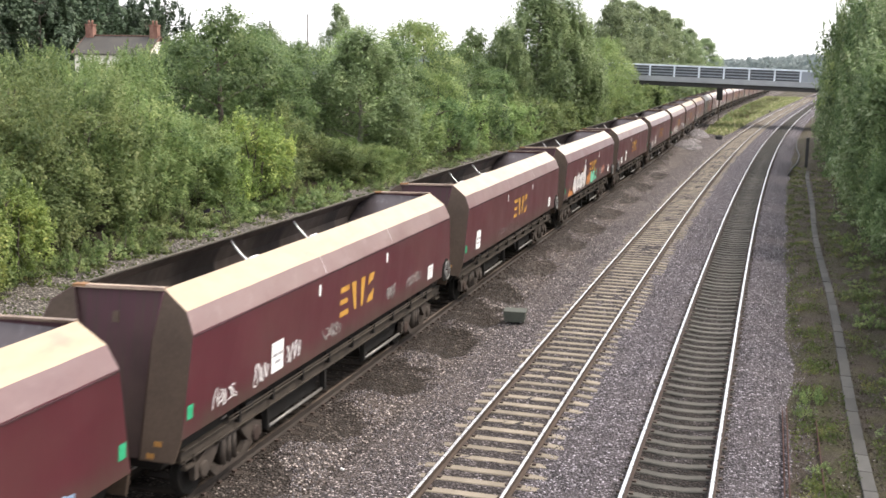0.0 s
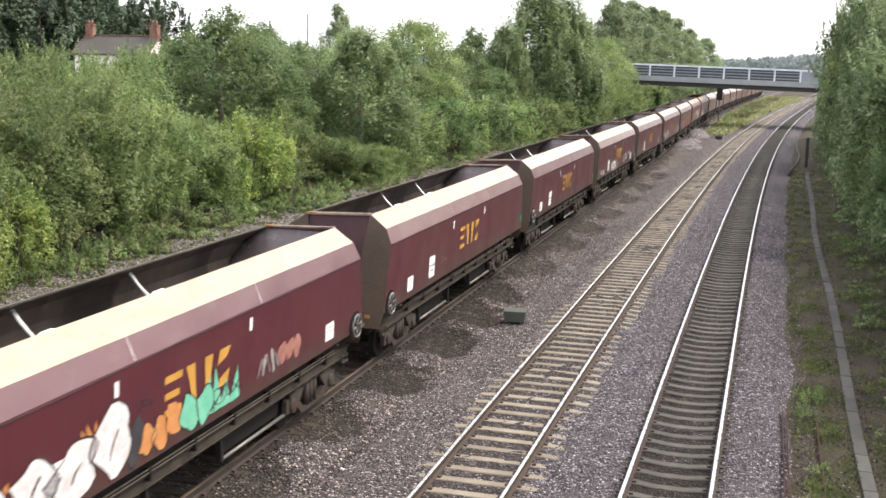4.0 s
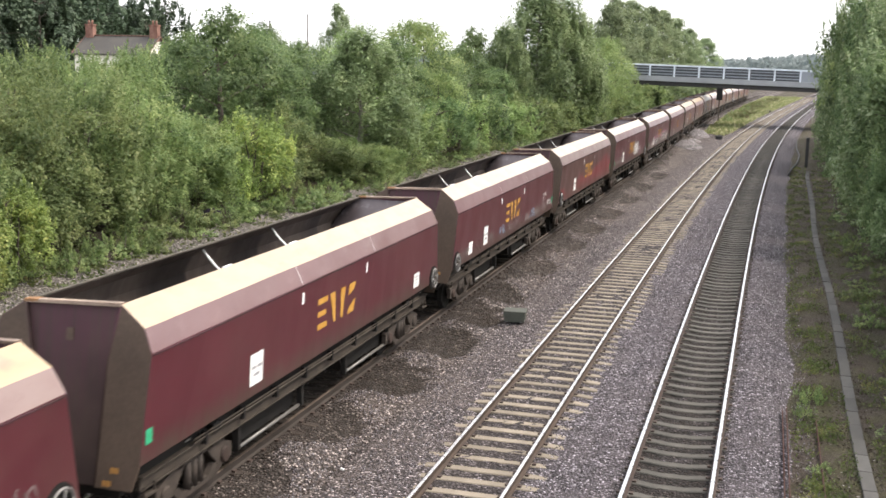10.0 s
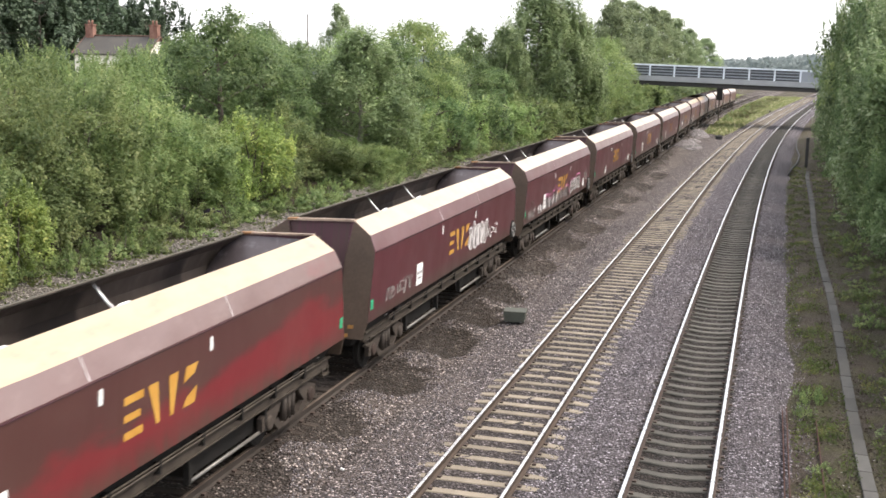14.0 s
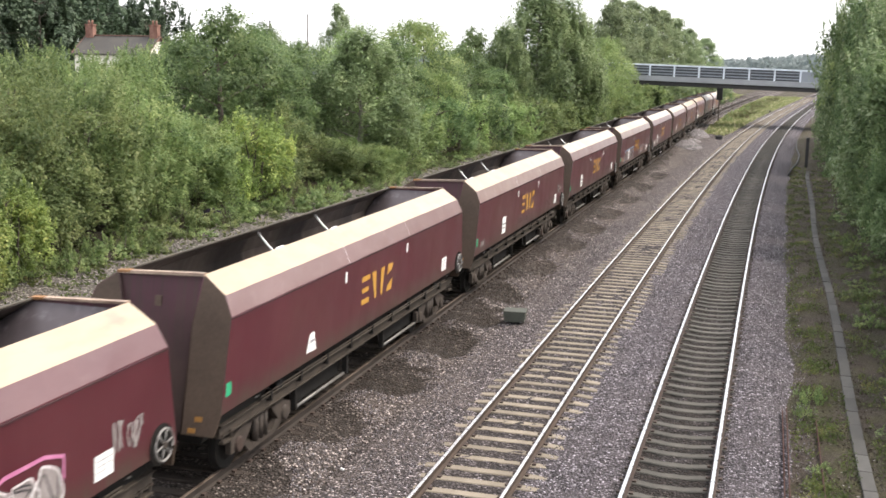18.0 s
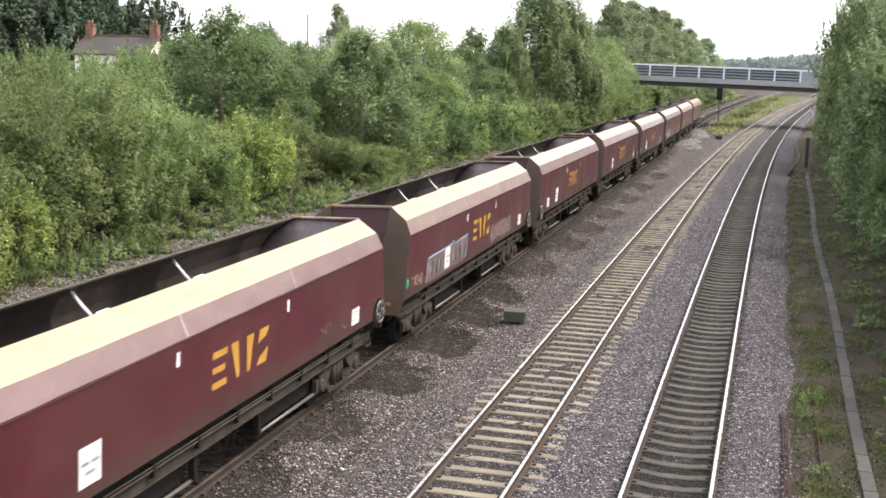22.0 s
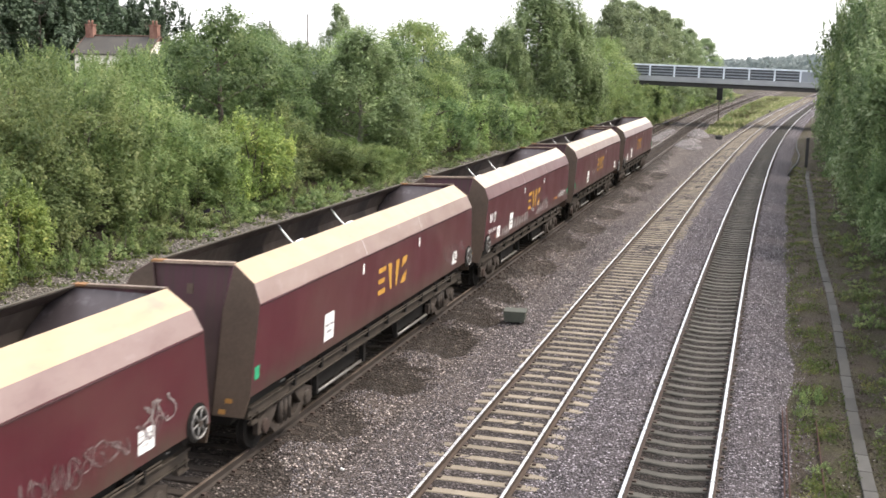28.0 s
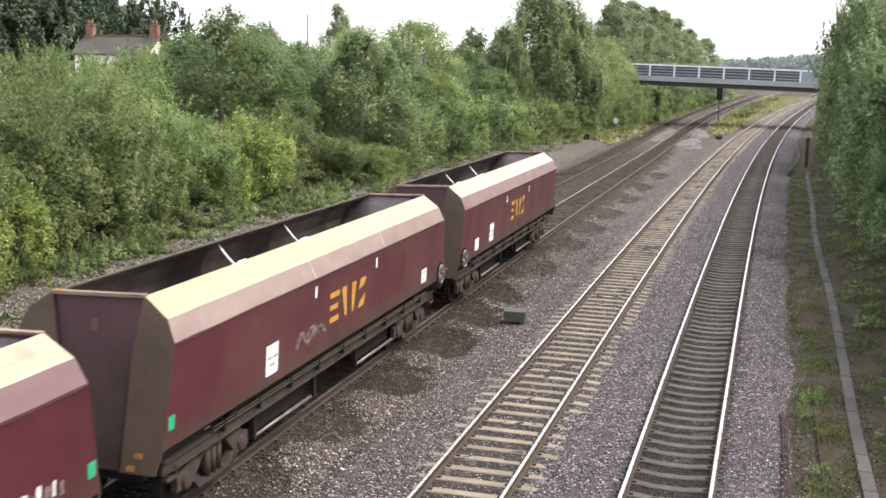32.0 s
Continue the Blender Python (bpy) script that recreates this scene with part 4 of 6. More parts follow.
def build_trees():
    rng = random.Random(21)

    def kind(*a, **k):
        return (tree(*a, **k), a[4], a[5])

    bush = [kind("bush", "tall leafy green bush on the railway bank", "bush", 300 + i, 6.0, 2.6, 0.1, 18000, 0.118, "leaf_bush", shape="bush", clump=0.62, stems=5) for i in range(3)]
    dark = [kind("broadleaf_tree", "dense dark green broadleaf tree", "tree", 320 + i, 9.0, 3.6, 0.8, 11000, 0.19, "leaf_dark", shape="round", clump=0.85) for i in range(2)]
    light = [kind("broadleaf_tree", "fresh light green broadleaf tree", "tree", 330 + i, 9.0, 3.2, 0.6, 11000, 0.18, "leaf_light", shape="round", clump=0.85) for i in range(2)]
    birch = [kind("birch_tree", "weeping birch with pale bark and hanging sprays", "tree", 340 + i, 10.0, 2.6, 1.2, 24000, 0.13, "leaf_birch", shape="weep", clump=0.6, bark="birchbark", droop=1.6, long=2.4) for i in range(2)]
    tall = [kind("tall_tree", "tall grey-green tree with an open crown", "tree", 350 + i, 15.0, 4.2, 1.5, 15000, 0.26, "leaf_tall", shape="tall", clump=1.0, droop=0.8, long=2.2) for i in range(2)]
    yellow = [kind("elder_bush", "yellowish green bush on the railway bank", "bush", 360, 4.2, 1.9, 0.1, 8000, 0.13, "leaf_yellow", shape="bush", clump=0.5, stems=4)]
    low = [kind("bramble_bush", "low bramble and weeds at the foot of the bank", "bush", 370 + i, 1.3, 1.2, 0.02, 1500, 0.11, "leaf_bush", shape="bush", clump=0.35, stems=3) for i in range(2)]
    thicket = [kind("bush", "green bush beside the line at the road bridge", "bush", 375 + i, 6.0, 2.6, 0.1, 6000, 0.19, ("leaf_bush", "leaf_dark", "leaf_light")[i], shape="bush", clump=0.7, stems=4) for i in range(3)]
    sallow = [kind("sallow_tree", "sallow with grey-green leaves down to the ground", "tree", 380 + i, 9.0, 3.0, 0.1, 11000, 0.17, "leaf_willow", shape="bush", clump=0.85, stems=4, long=2.4) for i in range(3)]
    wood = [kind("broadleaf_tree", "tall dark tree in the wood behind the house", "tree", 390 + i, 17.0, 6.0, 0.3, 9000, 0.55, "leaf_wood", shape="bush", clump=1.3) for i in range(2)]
    dry = kind("scrub_bush", "dry yellowish scrub between the lines", "bush", 395, 1.6, 1.4, 0.02, 2500, 0.16, "leaf_dry", shape="bush", clump=0.4, stems=3)
    # near bank: a wall of bushes
    for x, y, z in [(-23.65, 25.5, 6.5), (-25.25, 28.2, 7.3), (-24.05, 30.5, 6.5), (-26.05, 32.5, 7.15), (-24.25, 34.6, 6.5), (-26.25, 37.2, 7.3), (-24.65, 38.8, 6.5), (-26.65, 41.5, 7.35), (-24.0, 27.0, 5.0), (-24.2, 32.4, 4.6), (-24.3, 36.8, 5.0), (-24.4, 41.2, 4.4), (-28.5, 36, 7.2), (-28.8, 31, 7.2), (-30, 43, 7.6), (-31, 47.5, 7.75), (-34, 45, 7.7),
                    (-25.0, 43.2, 5.2), (-24.5, 49.5, 4.2), (-25.2, 53.0, 5.0), (-23.9, 54.2, 3.7), (-23.2, 57.0, 3.1), (-22.6, 60.0, 3.0), (-23.2, 66.0, 3.4), (-23.6, 70.5, 4.6), (-23.0, 75.5, 4.9), (-22.6, 81.0, 4.8), (-22.3, 87.5, 5.0), (-21.6, 94.0, 4.4), (-21.0, 100.0, 4.8), (-20.4, 107, 4.2), (-19.6, 114, 3.8), (-19.4, 122, 4.4)]:
        plant(rng.choice(bush if y < 66 else thicket), x + rng.uniform(-0.3, 0.3), y, z - gz(x, y), rng.uniform(2.5, 3.1), rng)
    for x, y, z, r in [(-22.6, 46.0, 4.9, 2.0), (-22.8, 44.4, 3.2, 1.2), (-21.3, 27.2, 3.7, 1.5), (-21.4, 25.0, 3.9, 1.5), (-23.2, 47.9, 4.2, 1.6)]:
        plant(yellow[0], x, y, z - gz(x, y), r, rng)
    for x, y, z, r in [(-27.6, 52.9, 9.9, 3.7), (-29.9, 54.5, 8.7, 2.4), (-33.6, 58.5, 8.4, 2.6), (-29.5, 61.0, 9.2, 3.0), (-27.2, 57.0, 8.3, 3.0), (-29.0, 63.0, 8.2, 3.2), (-30.5, 70.0, 8.6, 3.4), (-27.0, 78.5, 9.0, 3.4), (-26.5, 90.0, 8.2, 3.4),
                       (-27.5, 99.0, 9.0, 3.4), (-28.5, 108.0, 10.8, 3.4), (-25.2, 102.0, 7.0, 3.0), (-40, 84, 10.2, 4.0), (-36, 74, 9.0, 3.6)]:
        plant(rng.choice(dark), x, y, z - gz(x, y), r, rng)
    for x, y, z, r in [(-26.2, 68.0, 9.4, 2.8), (-27.4, 84.5, 10.6, 3.6), (-29.0, 92.5, 10.6, 3.4), (-19.8, 121.5, 9.8, 2.9), (-19.0, 131.0, 10.6, 3.2), (-20.0, 140.0, 10.2, 3.2), (-21.5, 126.0, 9.0, 3.0), (-18.4, 146.0, 8.0, 2.6), (-24.4, 82, 6.6, 2.6)]:
        plant(rng.choice(light), x, y, z - gz(x, y), r, rng)
    for x, y, z, r in [(-23.8, 63.4, 9.3, 3.9), (-23.0, 112.0, 15.2, 5.4), (-20.6, 115.0, 14.2, 4.8), (-20.6, 117.5, 11.8, 3.4), (-24.8, 106.0, 11.0, 3.4), (-21.0, 125.0, 12.4, 3.4)]:
        plant(rng.choice(birch), x, y, z - gz(x, y), r, rng)
    for x, y, z, r in [(-25.0, 186, 18.2, 5.0), (-24.0, 200, 18.6, 5.2), (-22.5, 215, 18.4, 5.0), (-22.0, 232, 18.6, 5.0), (-20.5, 248, 17.6, 5.0), (-19.0, 266, 16.2, 4.6), (-24, 172, 16.5, 4.5), (-17, 300, 15.0, 5.0), (-44.6, 111.9, 13.2, 2.2),
                       (-16, 178, 8, 3.5), (-15.5, 190, 8, 3.5), (-14.5, 205, 8, 3.5), (-13.5, 222, 8, 4), (-12, 242, 8, 4)]:
        plant(rng.choice(tall), x, y, z - gz(x, y), r, rng)
    # wood behind the house, its shade painted into the leaf colour
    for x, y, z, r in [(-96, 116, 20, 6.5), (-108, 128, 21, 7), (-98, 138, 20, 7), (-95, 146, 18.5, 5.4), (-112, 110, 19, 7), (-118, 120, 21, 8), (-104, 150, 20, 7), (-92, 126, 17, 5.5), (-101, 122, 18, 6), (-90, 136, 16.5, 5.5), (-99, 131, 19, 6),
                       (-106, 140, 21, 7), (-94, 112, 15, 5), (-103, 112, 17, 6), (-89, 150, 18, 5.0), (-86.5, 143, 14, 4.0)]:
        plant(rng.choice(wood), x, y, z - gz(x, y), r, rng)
    plant(bush[1], -66.5, 107.0, 8.2 - gz(-66.5, 107), 2.2, rng)
    plant(bush[2], -61.6, 104.0, 8.9 - gz(-61.6, 104), 2.5, rng)
    plant(bush[0], -62.8, 101.0, 8.0 - gz(-62.8, 101), 2.6, rng)
    # undergrowth beside and beyond the road bridge
    for x, y, z in [(-18.6, 128, 3.6), (-18.2, 134, 4.0), (-17.8, 140, 4.4), (-17.6, 147, 5.0), (-17.4, 155, 5.0), (-17.2, 163, 5.2), (-17.0, 171, 5.2), (-16.6, 180, 5.2), (-16.2, 190, 5.4), (-15.6, 201, 5.4), (-15.0, 213, 5.6), (-14.0, 227, 5.6), (-12.5, 243, 5.6), (-11, 262, 5.6)]:
        plant(rng.choice(thicket), x, y, z, 3.2, rng)
    # weeds along the foot of the bank
    for i in range(70):
        y = 24 + 90 * ((i + rng.random()) / 70) ** 1.35
        x = -20.6 - rng.random() * 1.5 + max(0, (y - 85) * 0.09) + max(0, min(1, (y - 42) / 8)) * 0.6
        plant(rng.choice(low), x, y, rng.uniform(0.35, 1.1), rng.uniform(0.6, 1.3), rng, 0.05)
    # the other side: sallows that lean over the cess
    for x, y, z, r in [(5.6, 24.0, 3.6, 1.9), (6.2, 28.5, 5.4, 2.4), (5.9, 33.5, 6.4, 2.4), (6.3, 38.5, 7.4, 2.6), (6.6, 44.0, 8.2, 2.7), (6.4, 50.0, 9.0, 2.7), (6.6, 56.5, 10.0, 2.8), (6.8, 63.5, 11.0, 2.9), (7.2, 71.0, 12.4, 3.1), (7.2, 79.0, 13.0, 3.1),
                       (7.2, 88.0, 13.6, 3.2), (7.2, 97.0, 13.2, 3.2), (7.6, 107.0, 11.6, 3.3), (7.8, 118.0, 10.4, 3.4), (8.4, 130.0, 9.6, 3.5), (10.5, 60, 12, 3.5), (10.5, 75, 14, 3.6), (10.8, 90, 15.0, 3.8), (9.6, 46, 10.5, 3.2), (9.2, 34, 8.5, 3.0)]:
        plant(rng.choice(sallow), x + rng.uniform(-0.55, 0.5), y, (z - gz(x, y)) * rng.uniform(0.93, 1.05), r * rng.uniform(0.85, 1.18), rng)
    for x, y, z, r in [(5.7, 86.0, 9.5, 1.3), (5.9, 100.0, 8.6, 1.5), (6.2, 112.0, 7.6, 1.5), (5.2, 67.0, 6.5, 1.2), (5.0, 47.0, 4.6, 1.2), (6.4, 124.0, 6.4, 1.6)]:
        plant(sallow[0], x, y, z - gz(x, y), r, rng)
    for x, y, z, r in [(6.6, 59.5, 9.0, 2.5), (6.8, 92.0, 12.6, 3.0), (6.4, 36.0, 5.2, 2.2)]:
        plant(light[1], x, y, z - gz(x, y), r, rng)
    for i in range(26):
        y = 19 + 46 * (i + rng.random()) / 26
        x = rng.choice((2.85, 3.1, 3.4, 3.8, 4.2)) + rng.uniform(-0.25, 0.25) + 0.0003 * y * y
        plant(rng.choice(low), x, y, rng.uniform(0.2, 0.55), rng.uniform(0.3, 0.6), rng, 0.03)
    for x, y, h, r in ((1.25, 26.2, 0.42, 0.34), (1.1, 25.2, 0.3, 0.25), (1.3, 21.5, 0.2, 0.25)):
        plant(low[0], x + 0.1, y, h, r, rng, 0.03)
    # the grass between the lines beyond the road bridge
    for i in range(16):
        y = 172 + 130 * (i + rng.random()) / 16
        plant(dry, float(np.interp(y, LINE['slow'][1], LINE['slow'][0])) - 4.6 + rng.uniform(-0.6, 1.4), y, rng.uniform(0.7, 1.7), rng.uniform(1.0, 1.7), rng)
        y = 165 + 90 * (i + rng.random()) / 16
        x = -6.3 + rng.uniform(-1, 1) + (y - 140) * 0.03
        plant(rng.choice(low), x, y, rng.uniform(0.5, 1.4), rng.uniform(0.9, 1.8), rng, 0.05)


def build_far_woods():
    rng = np.random.RandomState(77)
    n = 60000
    a = rng.uniform(radians(-45), radians(25), n)
    d = rng.uniform(620, 900, n)
    top = 7.6 + 1.2 * np.sin(a * 9) + 1.5 * np.sin(a * 23 + 1) + 0.8 * np.sin(a * 61)
    p = np.stack([d * np.sin(a), d * np.cos(a), -0.5 + (top + 6) * rng.rand(n) ** 0.7], 1)
    nn = np.tile(np.array([[0, -0.6, 0.7]]), (n, 1))
    me = leaves_mesh("far_woods", p, nn, 2.7, rng, M["leaf_hazed"])
    tagged(new("far_woods", me), "line of distant woods on the horizon, haze painted into their leaves", "woods", kind="stuff")


def build_grass():
    """Thin weeds on the banks and round the cable trough."""
    rng = np.random.RandomState(78)
    for name, n, f, label in (("bank_weeds", 60000, lambda n: (-22.5 + 5.2 * rng.rand(n) ** 0.7, 20 + 110 * rng.rand(n) ** 1.3), "weeds and grass on the bank"),
                              ("cess_weeds", 70000, lambda n: (np.where(rng.rand(n) < 0.3, np.clip(1.45 + rng.normal(0, 0.38, n), 0.45, 2.05), 2.45 + 3.6 * rng.rand(n)), 17 + 75 * rng.rand(n) ** 1.6), "weeds and grass beside the cable trough"),
                              ("leaf_litter", 26000, lambda n: (0.9 + 3.4 * rng.rand(n), 16 + 70 * rng.rand(n) ** 1.7), "dead leaves and scraps on the earth beside the trough"),
                              ("island_grass", 30000, lambda n: (rng.rand(n), 136 + 190 * rng.rand(n) ** 0.8), "long dry grass between the lines"),
                              ("verge_grass", 22000, lambda n: (-17.2 + rng.normal(0, 1.3, n), 112 + 230 * rng.rand(n)), "dry grass on the verge beyond the bridge")):
        x, y = f(n)
        patch = np.array([noise.noise(Vector((float(a) * 1.6, float(b) * 0.8, 4.0))) for a, b in zip(x, y)])
        far = name in ("island_grass", "verge_grass")
        patch = patch + 0.6 * rng.normal(0, 0.3, len(patch))
        keep = patch > (-0.15 if name == "leaf_litter" else 0.10 if name == "cess_weeds" else -0.12 if not far else -1)
        x, y = x[keep], y[keep]
        if name in ("cess_weeds", "leaf_litter"):
            x = x + np.interp(y, LINE["fast"][1], LINE["fast"][0])
        if name == "verge_grass":
            x = x + np.interp(y, LINE["slow"][1], LINE["slow"][0])
        if name == "island_grass":
            lo, hi = np.interp(y, LINE["slow"][1], LINE["slow"][0]) - 7.7, np.interp(y, LINE["fast"][1], LINE["fast"][0]) - 6.9
            x = lo + (hi - lo) * x
        z = ground_z(x, y)
        k = len(x)
        nn = rng.normal(0, 1, (k, 3))
        nn[:, 2] = np.abs(nn[:, 2]) * 0.6
        nn /= np.linalg.norm(nn, axis=1, keepdims=True)
        big = 0.35 if far else 0.13 if name == "bank_weeds" else 0.05
        p = np.stack([x, y, z + rng.uniform(0.0, 0.4 if far else 0.14 if name == "bank_weeds" else 0.02 if name == "leaf_litter" else 0.07, k)], 1)
        tagged(new(name, leaves_mesh(name, p, nn, big, rng, M["leaf_dry" if far else "litter" if name == "leaf_litter" else "grass"], 2.4 if name != "cess_weeds" else 3.6)), label, "weeds", kind="stuff")


# ---- the rubble cess between the line and the bank ----
def build_cess():
    rng = np.random.RandomState(9)
    ys = np.concatenate([np.arange(10, 90, 0.5), np.arange(90, 180, 2.0)])
    ls = np.arange(-21.2, -15.6, 0.25)
    gl, gs = np.meshgrid(ls, ys)
    x, y, _ = spot("slow", gs.ravel(), gl.ravel())
    z = ground_z(x, y) + 0.12 * np.clip((gl.ravel() + 21.2) / 0.8, 0, 1) + rng.normal(0, 0.035, x.size)
    z = np.where(gl.ravel() < -21.0, z - 0.25, z)
    n, m = len(ys), len(ls)
    i = np.arange((n - 1) * (m - 1))
    a = (i // (m - 1)) * m + i % (m - 1)
    me = mesh_of("cess", np.stack([x, y, z], 1), np.stack([a, a + 1, a + m + 1, a + m], 1), M["cess"], smooth=True)
    tagged(new("cess", me), "rubble slope of grey stone and earth beside the track", "gravel", kind="structure")


# ---- road bridge ahead ----
def build_bridge():
    cx = float(np.interp(150, LINE["slow"][1], LINE["slow"][0]))
    m = pose(cx - 8.0, 150.0, 0, 0, 1.25, 0)
    b = thing("road_bridge", "grey road bridge with steel parapet across the railway", "bridge", m, kind="structure")
    x0, x1 = -22.0, 22.0
    part("girder", bx(x0, x1, 0.25, 9.0, 4.84, 5.42, 0.03), M["girder"], b, "dark girders below the deck")
    part("fascia", bx(x0, x1, 0.0, 9.3, 5.40, 6.10, 0.03), M["fascia"], b, "grey concrete edge beam")
    for y in (0.1, 9.1):
        part("top_rail", bx(x0, x1, y - 0.10, y + 0.10, 7.40, 7.60, 0.02), M["toprail"], b, "pale top rail")
        for z in (6.3, 6.68, 7.06):
            part("parapet_rail", bx(x0, 11.0, y - 0.04, y + 0.05, z, z + 0.14, 0.01), M["parapet"], b)
        part("infill_sheet", bx(x0, 11.0, y + 0.07, y + 0.09, 6.10, 7.40), M["infill"], b)
        for i in range(11):
            x = 11.0 - 3.18 * i
            part("post", bx(x - 0.11, x + 0.11, y - 0.13, y + 0.06, 6.05, 7.44, 0.01), M["toprail"], b)
        part("end_panel", bx(11.0, x1, y - 0.05, y + 0.06, 6.08, 7.42), M["parapet"], b, "plain steel end panel")
    for xa, xb in ((-24, -18.5), (15.0, 24)):
        part("abutment", bx(xa, xb, 0.3, 8.8, -3.0, 4.85, 0.02), M["brickdark"], b)


# ---- lineside things ----
def build_lineside():
    # concrete cable trough: lids end to end
    tr = thing("cable_trough", "run of grey concrete cable trough lids beside the track", "cable trough", kind="structure")
    rng = random.Random(4)
    me = bx(-0.49, 0.49, -0.13, 0.13, -0.05, 0.0, 0.012)
    base = bpy.data.meshes.new("lid")
    me.to_mesh(base)
    me.free()
    base.materials.append(M["trough"])
    s = 13.0
    while s < 88:
        lid = part("lid", base, None, tr)
        lid.matrix_basis = on("fast", s, 2.23 + 0.06 * math.sin(s * 0.21), -0.16 + rng.uniform(-0.012, 0.012), rng.uniform(-1.0, 1.0)) @ pose(0, 0, 0, rng.uniform(-2, 2), rng.uniform(-0.8, 0.8), 0)
        s += 1.0
    for i in range(26):
        q = part("trough_side", bx(-1.5, 1.5, -0.125, 0.125, -0.30, -0.055), M["trough"], tr)
        q.matrix_basis = on("fast", 14.5 + 3.0 * i, 2.23 + 0.06 * math.sin((14.5 + 3 * i) * 0.21), -0.17)
    # rusty spare rails on the ground
    for lat, s0, s1 in ((0.70, 8.0, 25.2), (0.79, 8.0, 25.4), (1.40, 8.0, 24.6)):
        bm = bmesh.new()
        prism(bm, [(y * 0.22, z * 0.45) for y, z in RAIL], 0, 0, s1 - s0)
        me = part("spare_rail", bm, M["oldrail"], None)
        me.matrix_world = on("fast", s0, lat, -0.16 if lat < 1 else -0.17) @ pose(0, 0, 0.0)
        tagged(me, "rusty length of old rail lying beside the ballast", "rail", "spare rails")
    # locker by the line
    c = thing("lineside_box", "small grey-green equipment box on the ballast", "equipment box", on("fast", 31.5, -6.95, -0.32, 6))
    part("foot", bx(-0.16, 0.16, -0.15, 0.12, 0.0, 0.18, 0.01), M["black"], c, "narrow dark foot")
    b = bmesh.new()
    prism(b, [(-0.29, 0.15), (0.29, 0.15), (0.325, 0.44), (-0.325, 0.44)], 0, -0.28, 0.28)
    part("body", b, M["cabinet"], c)
    part("lid", bx(-0.29, 0.29, -0.335, 0.335, 0.43, 0.465, 0.012), M["cabinet"], c)
    part("hinge", rod(bmesh.new(), [(-0.2, 0.33, 0.44), (0.2, 0.33, 0.44)], 0.015, 6), M["black"], c)
    for line, s, l in (("fast", 124.1, -7.2), ("slow", 110.7, -17.9), ("fast", 207, -7.0)):
        c = thing("lineside_box", "small dark equipment box beside the track", "equipment box", on(line, s, l, gz(*[float(v) for v in spot(line, s, l)[:2]])))
        part("body", bx(-0.3, 0.3, -0.35, 0.35, 0.0, 0.55, 0.02), M["black"], c)
        part("lid", bx(-0.34, 0.34, -0.40, 0.40, 0.55, 0.63, 0.02), M["girder"], c)
    # signal beyond the bridge
    x, y, _ = spot("slow", 164.0, -7.5)
    g = thing("signal_post", "colour light signal with a black head on a grey post", "railway signal", pose(float(x), float(y), -0.5))
    part("post", rod(bmesh.new(), [(0, 0, 0), (0, 0, 5.0)], 0.10, 10), M["pole"], g)
    part("head", bx(-0.42, 0.42, -0.16, 0.16, 3.4, 6.1, 0.05), M["black"], g, "black signal head and backboard")
    part("base", bx(-0.35, 0.35, -0.35, 0.35, 0.0, 0.25, 0.03), M["fascia"], g)
    x, y, _ = spot("slow", 124.0, -16.7)
    z = gz(float(x), float(y))
    g = thing("disc_sign", "white disc sign on a thin post by the bushes", "sign", pose(float(x), float(y), z))
    part("post", rod(bmesh.new(), [(0, 0, 0), (0, 0, 1.9)], 0.04, 8), M["pole"], g)
    d = bmesh.new()
    lathe_y(d, [(0.30, -0.06), (0.32, -0.055), (0.32, -0.045), (0.30, -0.04)], 20)
    bmesh.ops.translate(d, verts=d.verts[:], vec=(0, 0, 1.75))
    part("disc", d, M["white"], g)
    # telegraph poles
    for x, y, top in ((-59.6, 138.4, 13.3), (-59.6, 126.7, 12.0)):
        p = thing("telegraph_pole", "thin wooden telegraph pole above the trees", "pole", pose(x, y, gz(x, y)))
        part("pole", rod(bmesh.new(), [(0, 0, 0), (0, 0, top - gz(x, y))], [0.16, 0.10], 8), M["pole"], p)
        part("pole_cap", rod(bmesh.new(), [(0, 0, top - gz(x, y) - 0.05), (0, 0, top - gz(x, y) + 0.08)], 0.13, 8), M["black"], p)
    # dark post and a loose cable by the far cess
    p = thing("fence_post", "dark square post standing in the far cess", "post", on("fast", 92.0, 2.1, -0.25))
    part("post", bx(-0.14, 0.14, -0.12, 0.12, 0.0, 2.3, 0.02), M["black"], p)
    part("cap", bx(-0.16, 0.16, -0.14, 0.14, 2.3, 2.36, 0.01), M["black"], p)
    pts = [(float(x), float(y), -0.2) for x, y, _ in [spot("fast", s, l) for s, l in ((84, 0.85), (90, 1.05), (95, 1.4), (104, 1.5), (114, 1.1), (125, 0.9))]]
    cab = part("loose_cable", rod(bmesh.new(), pts, 0.07, 6), M["black"], None)
    tagged(cab, "thick black cable lying loose in the cess", "cable")
    # heaps of clean stone between the lines
    rng2 = np.random.RandomState(15)
    for s, l, r, h in ((110.5, -7.9, 1.5, 0.75), (128.5, -8.0, 1.5, 0.85), (117.0, -11.6, 0.95, 0.34), (121.0, -11.6, 1.0, 0.36), (125.5, -11.6, 1.0, 0.36), (130.5, -11.6, 1.0, 0.36), (135.5, -11.6, 0.95, 0.33), (119.5, -8.0, 1.0, 0.3)):
        x0, y0, _ = spot("slow", s, l)
        n = 26
        rr, aa = np.meshgrid(np.linspace(0.02, 1, 9), np.linspace(0, 2 * np.pi, n, endpoint=False))
        px, py = float(x0) + r * rr * np.cos(aa), float(y0) + 1.7 * r * rr * np.sin(aa)
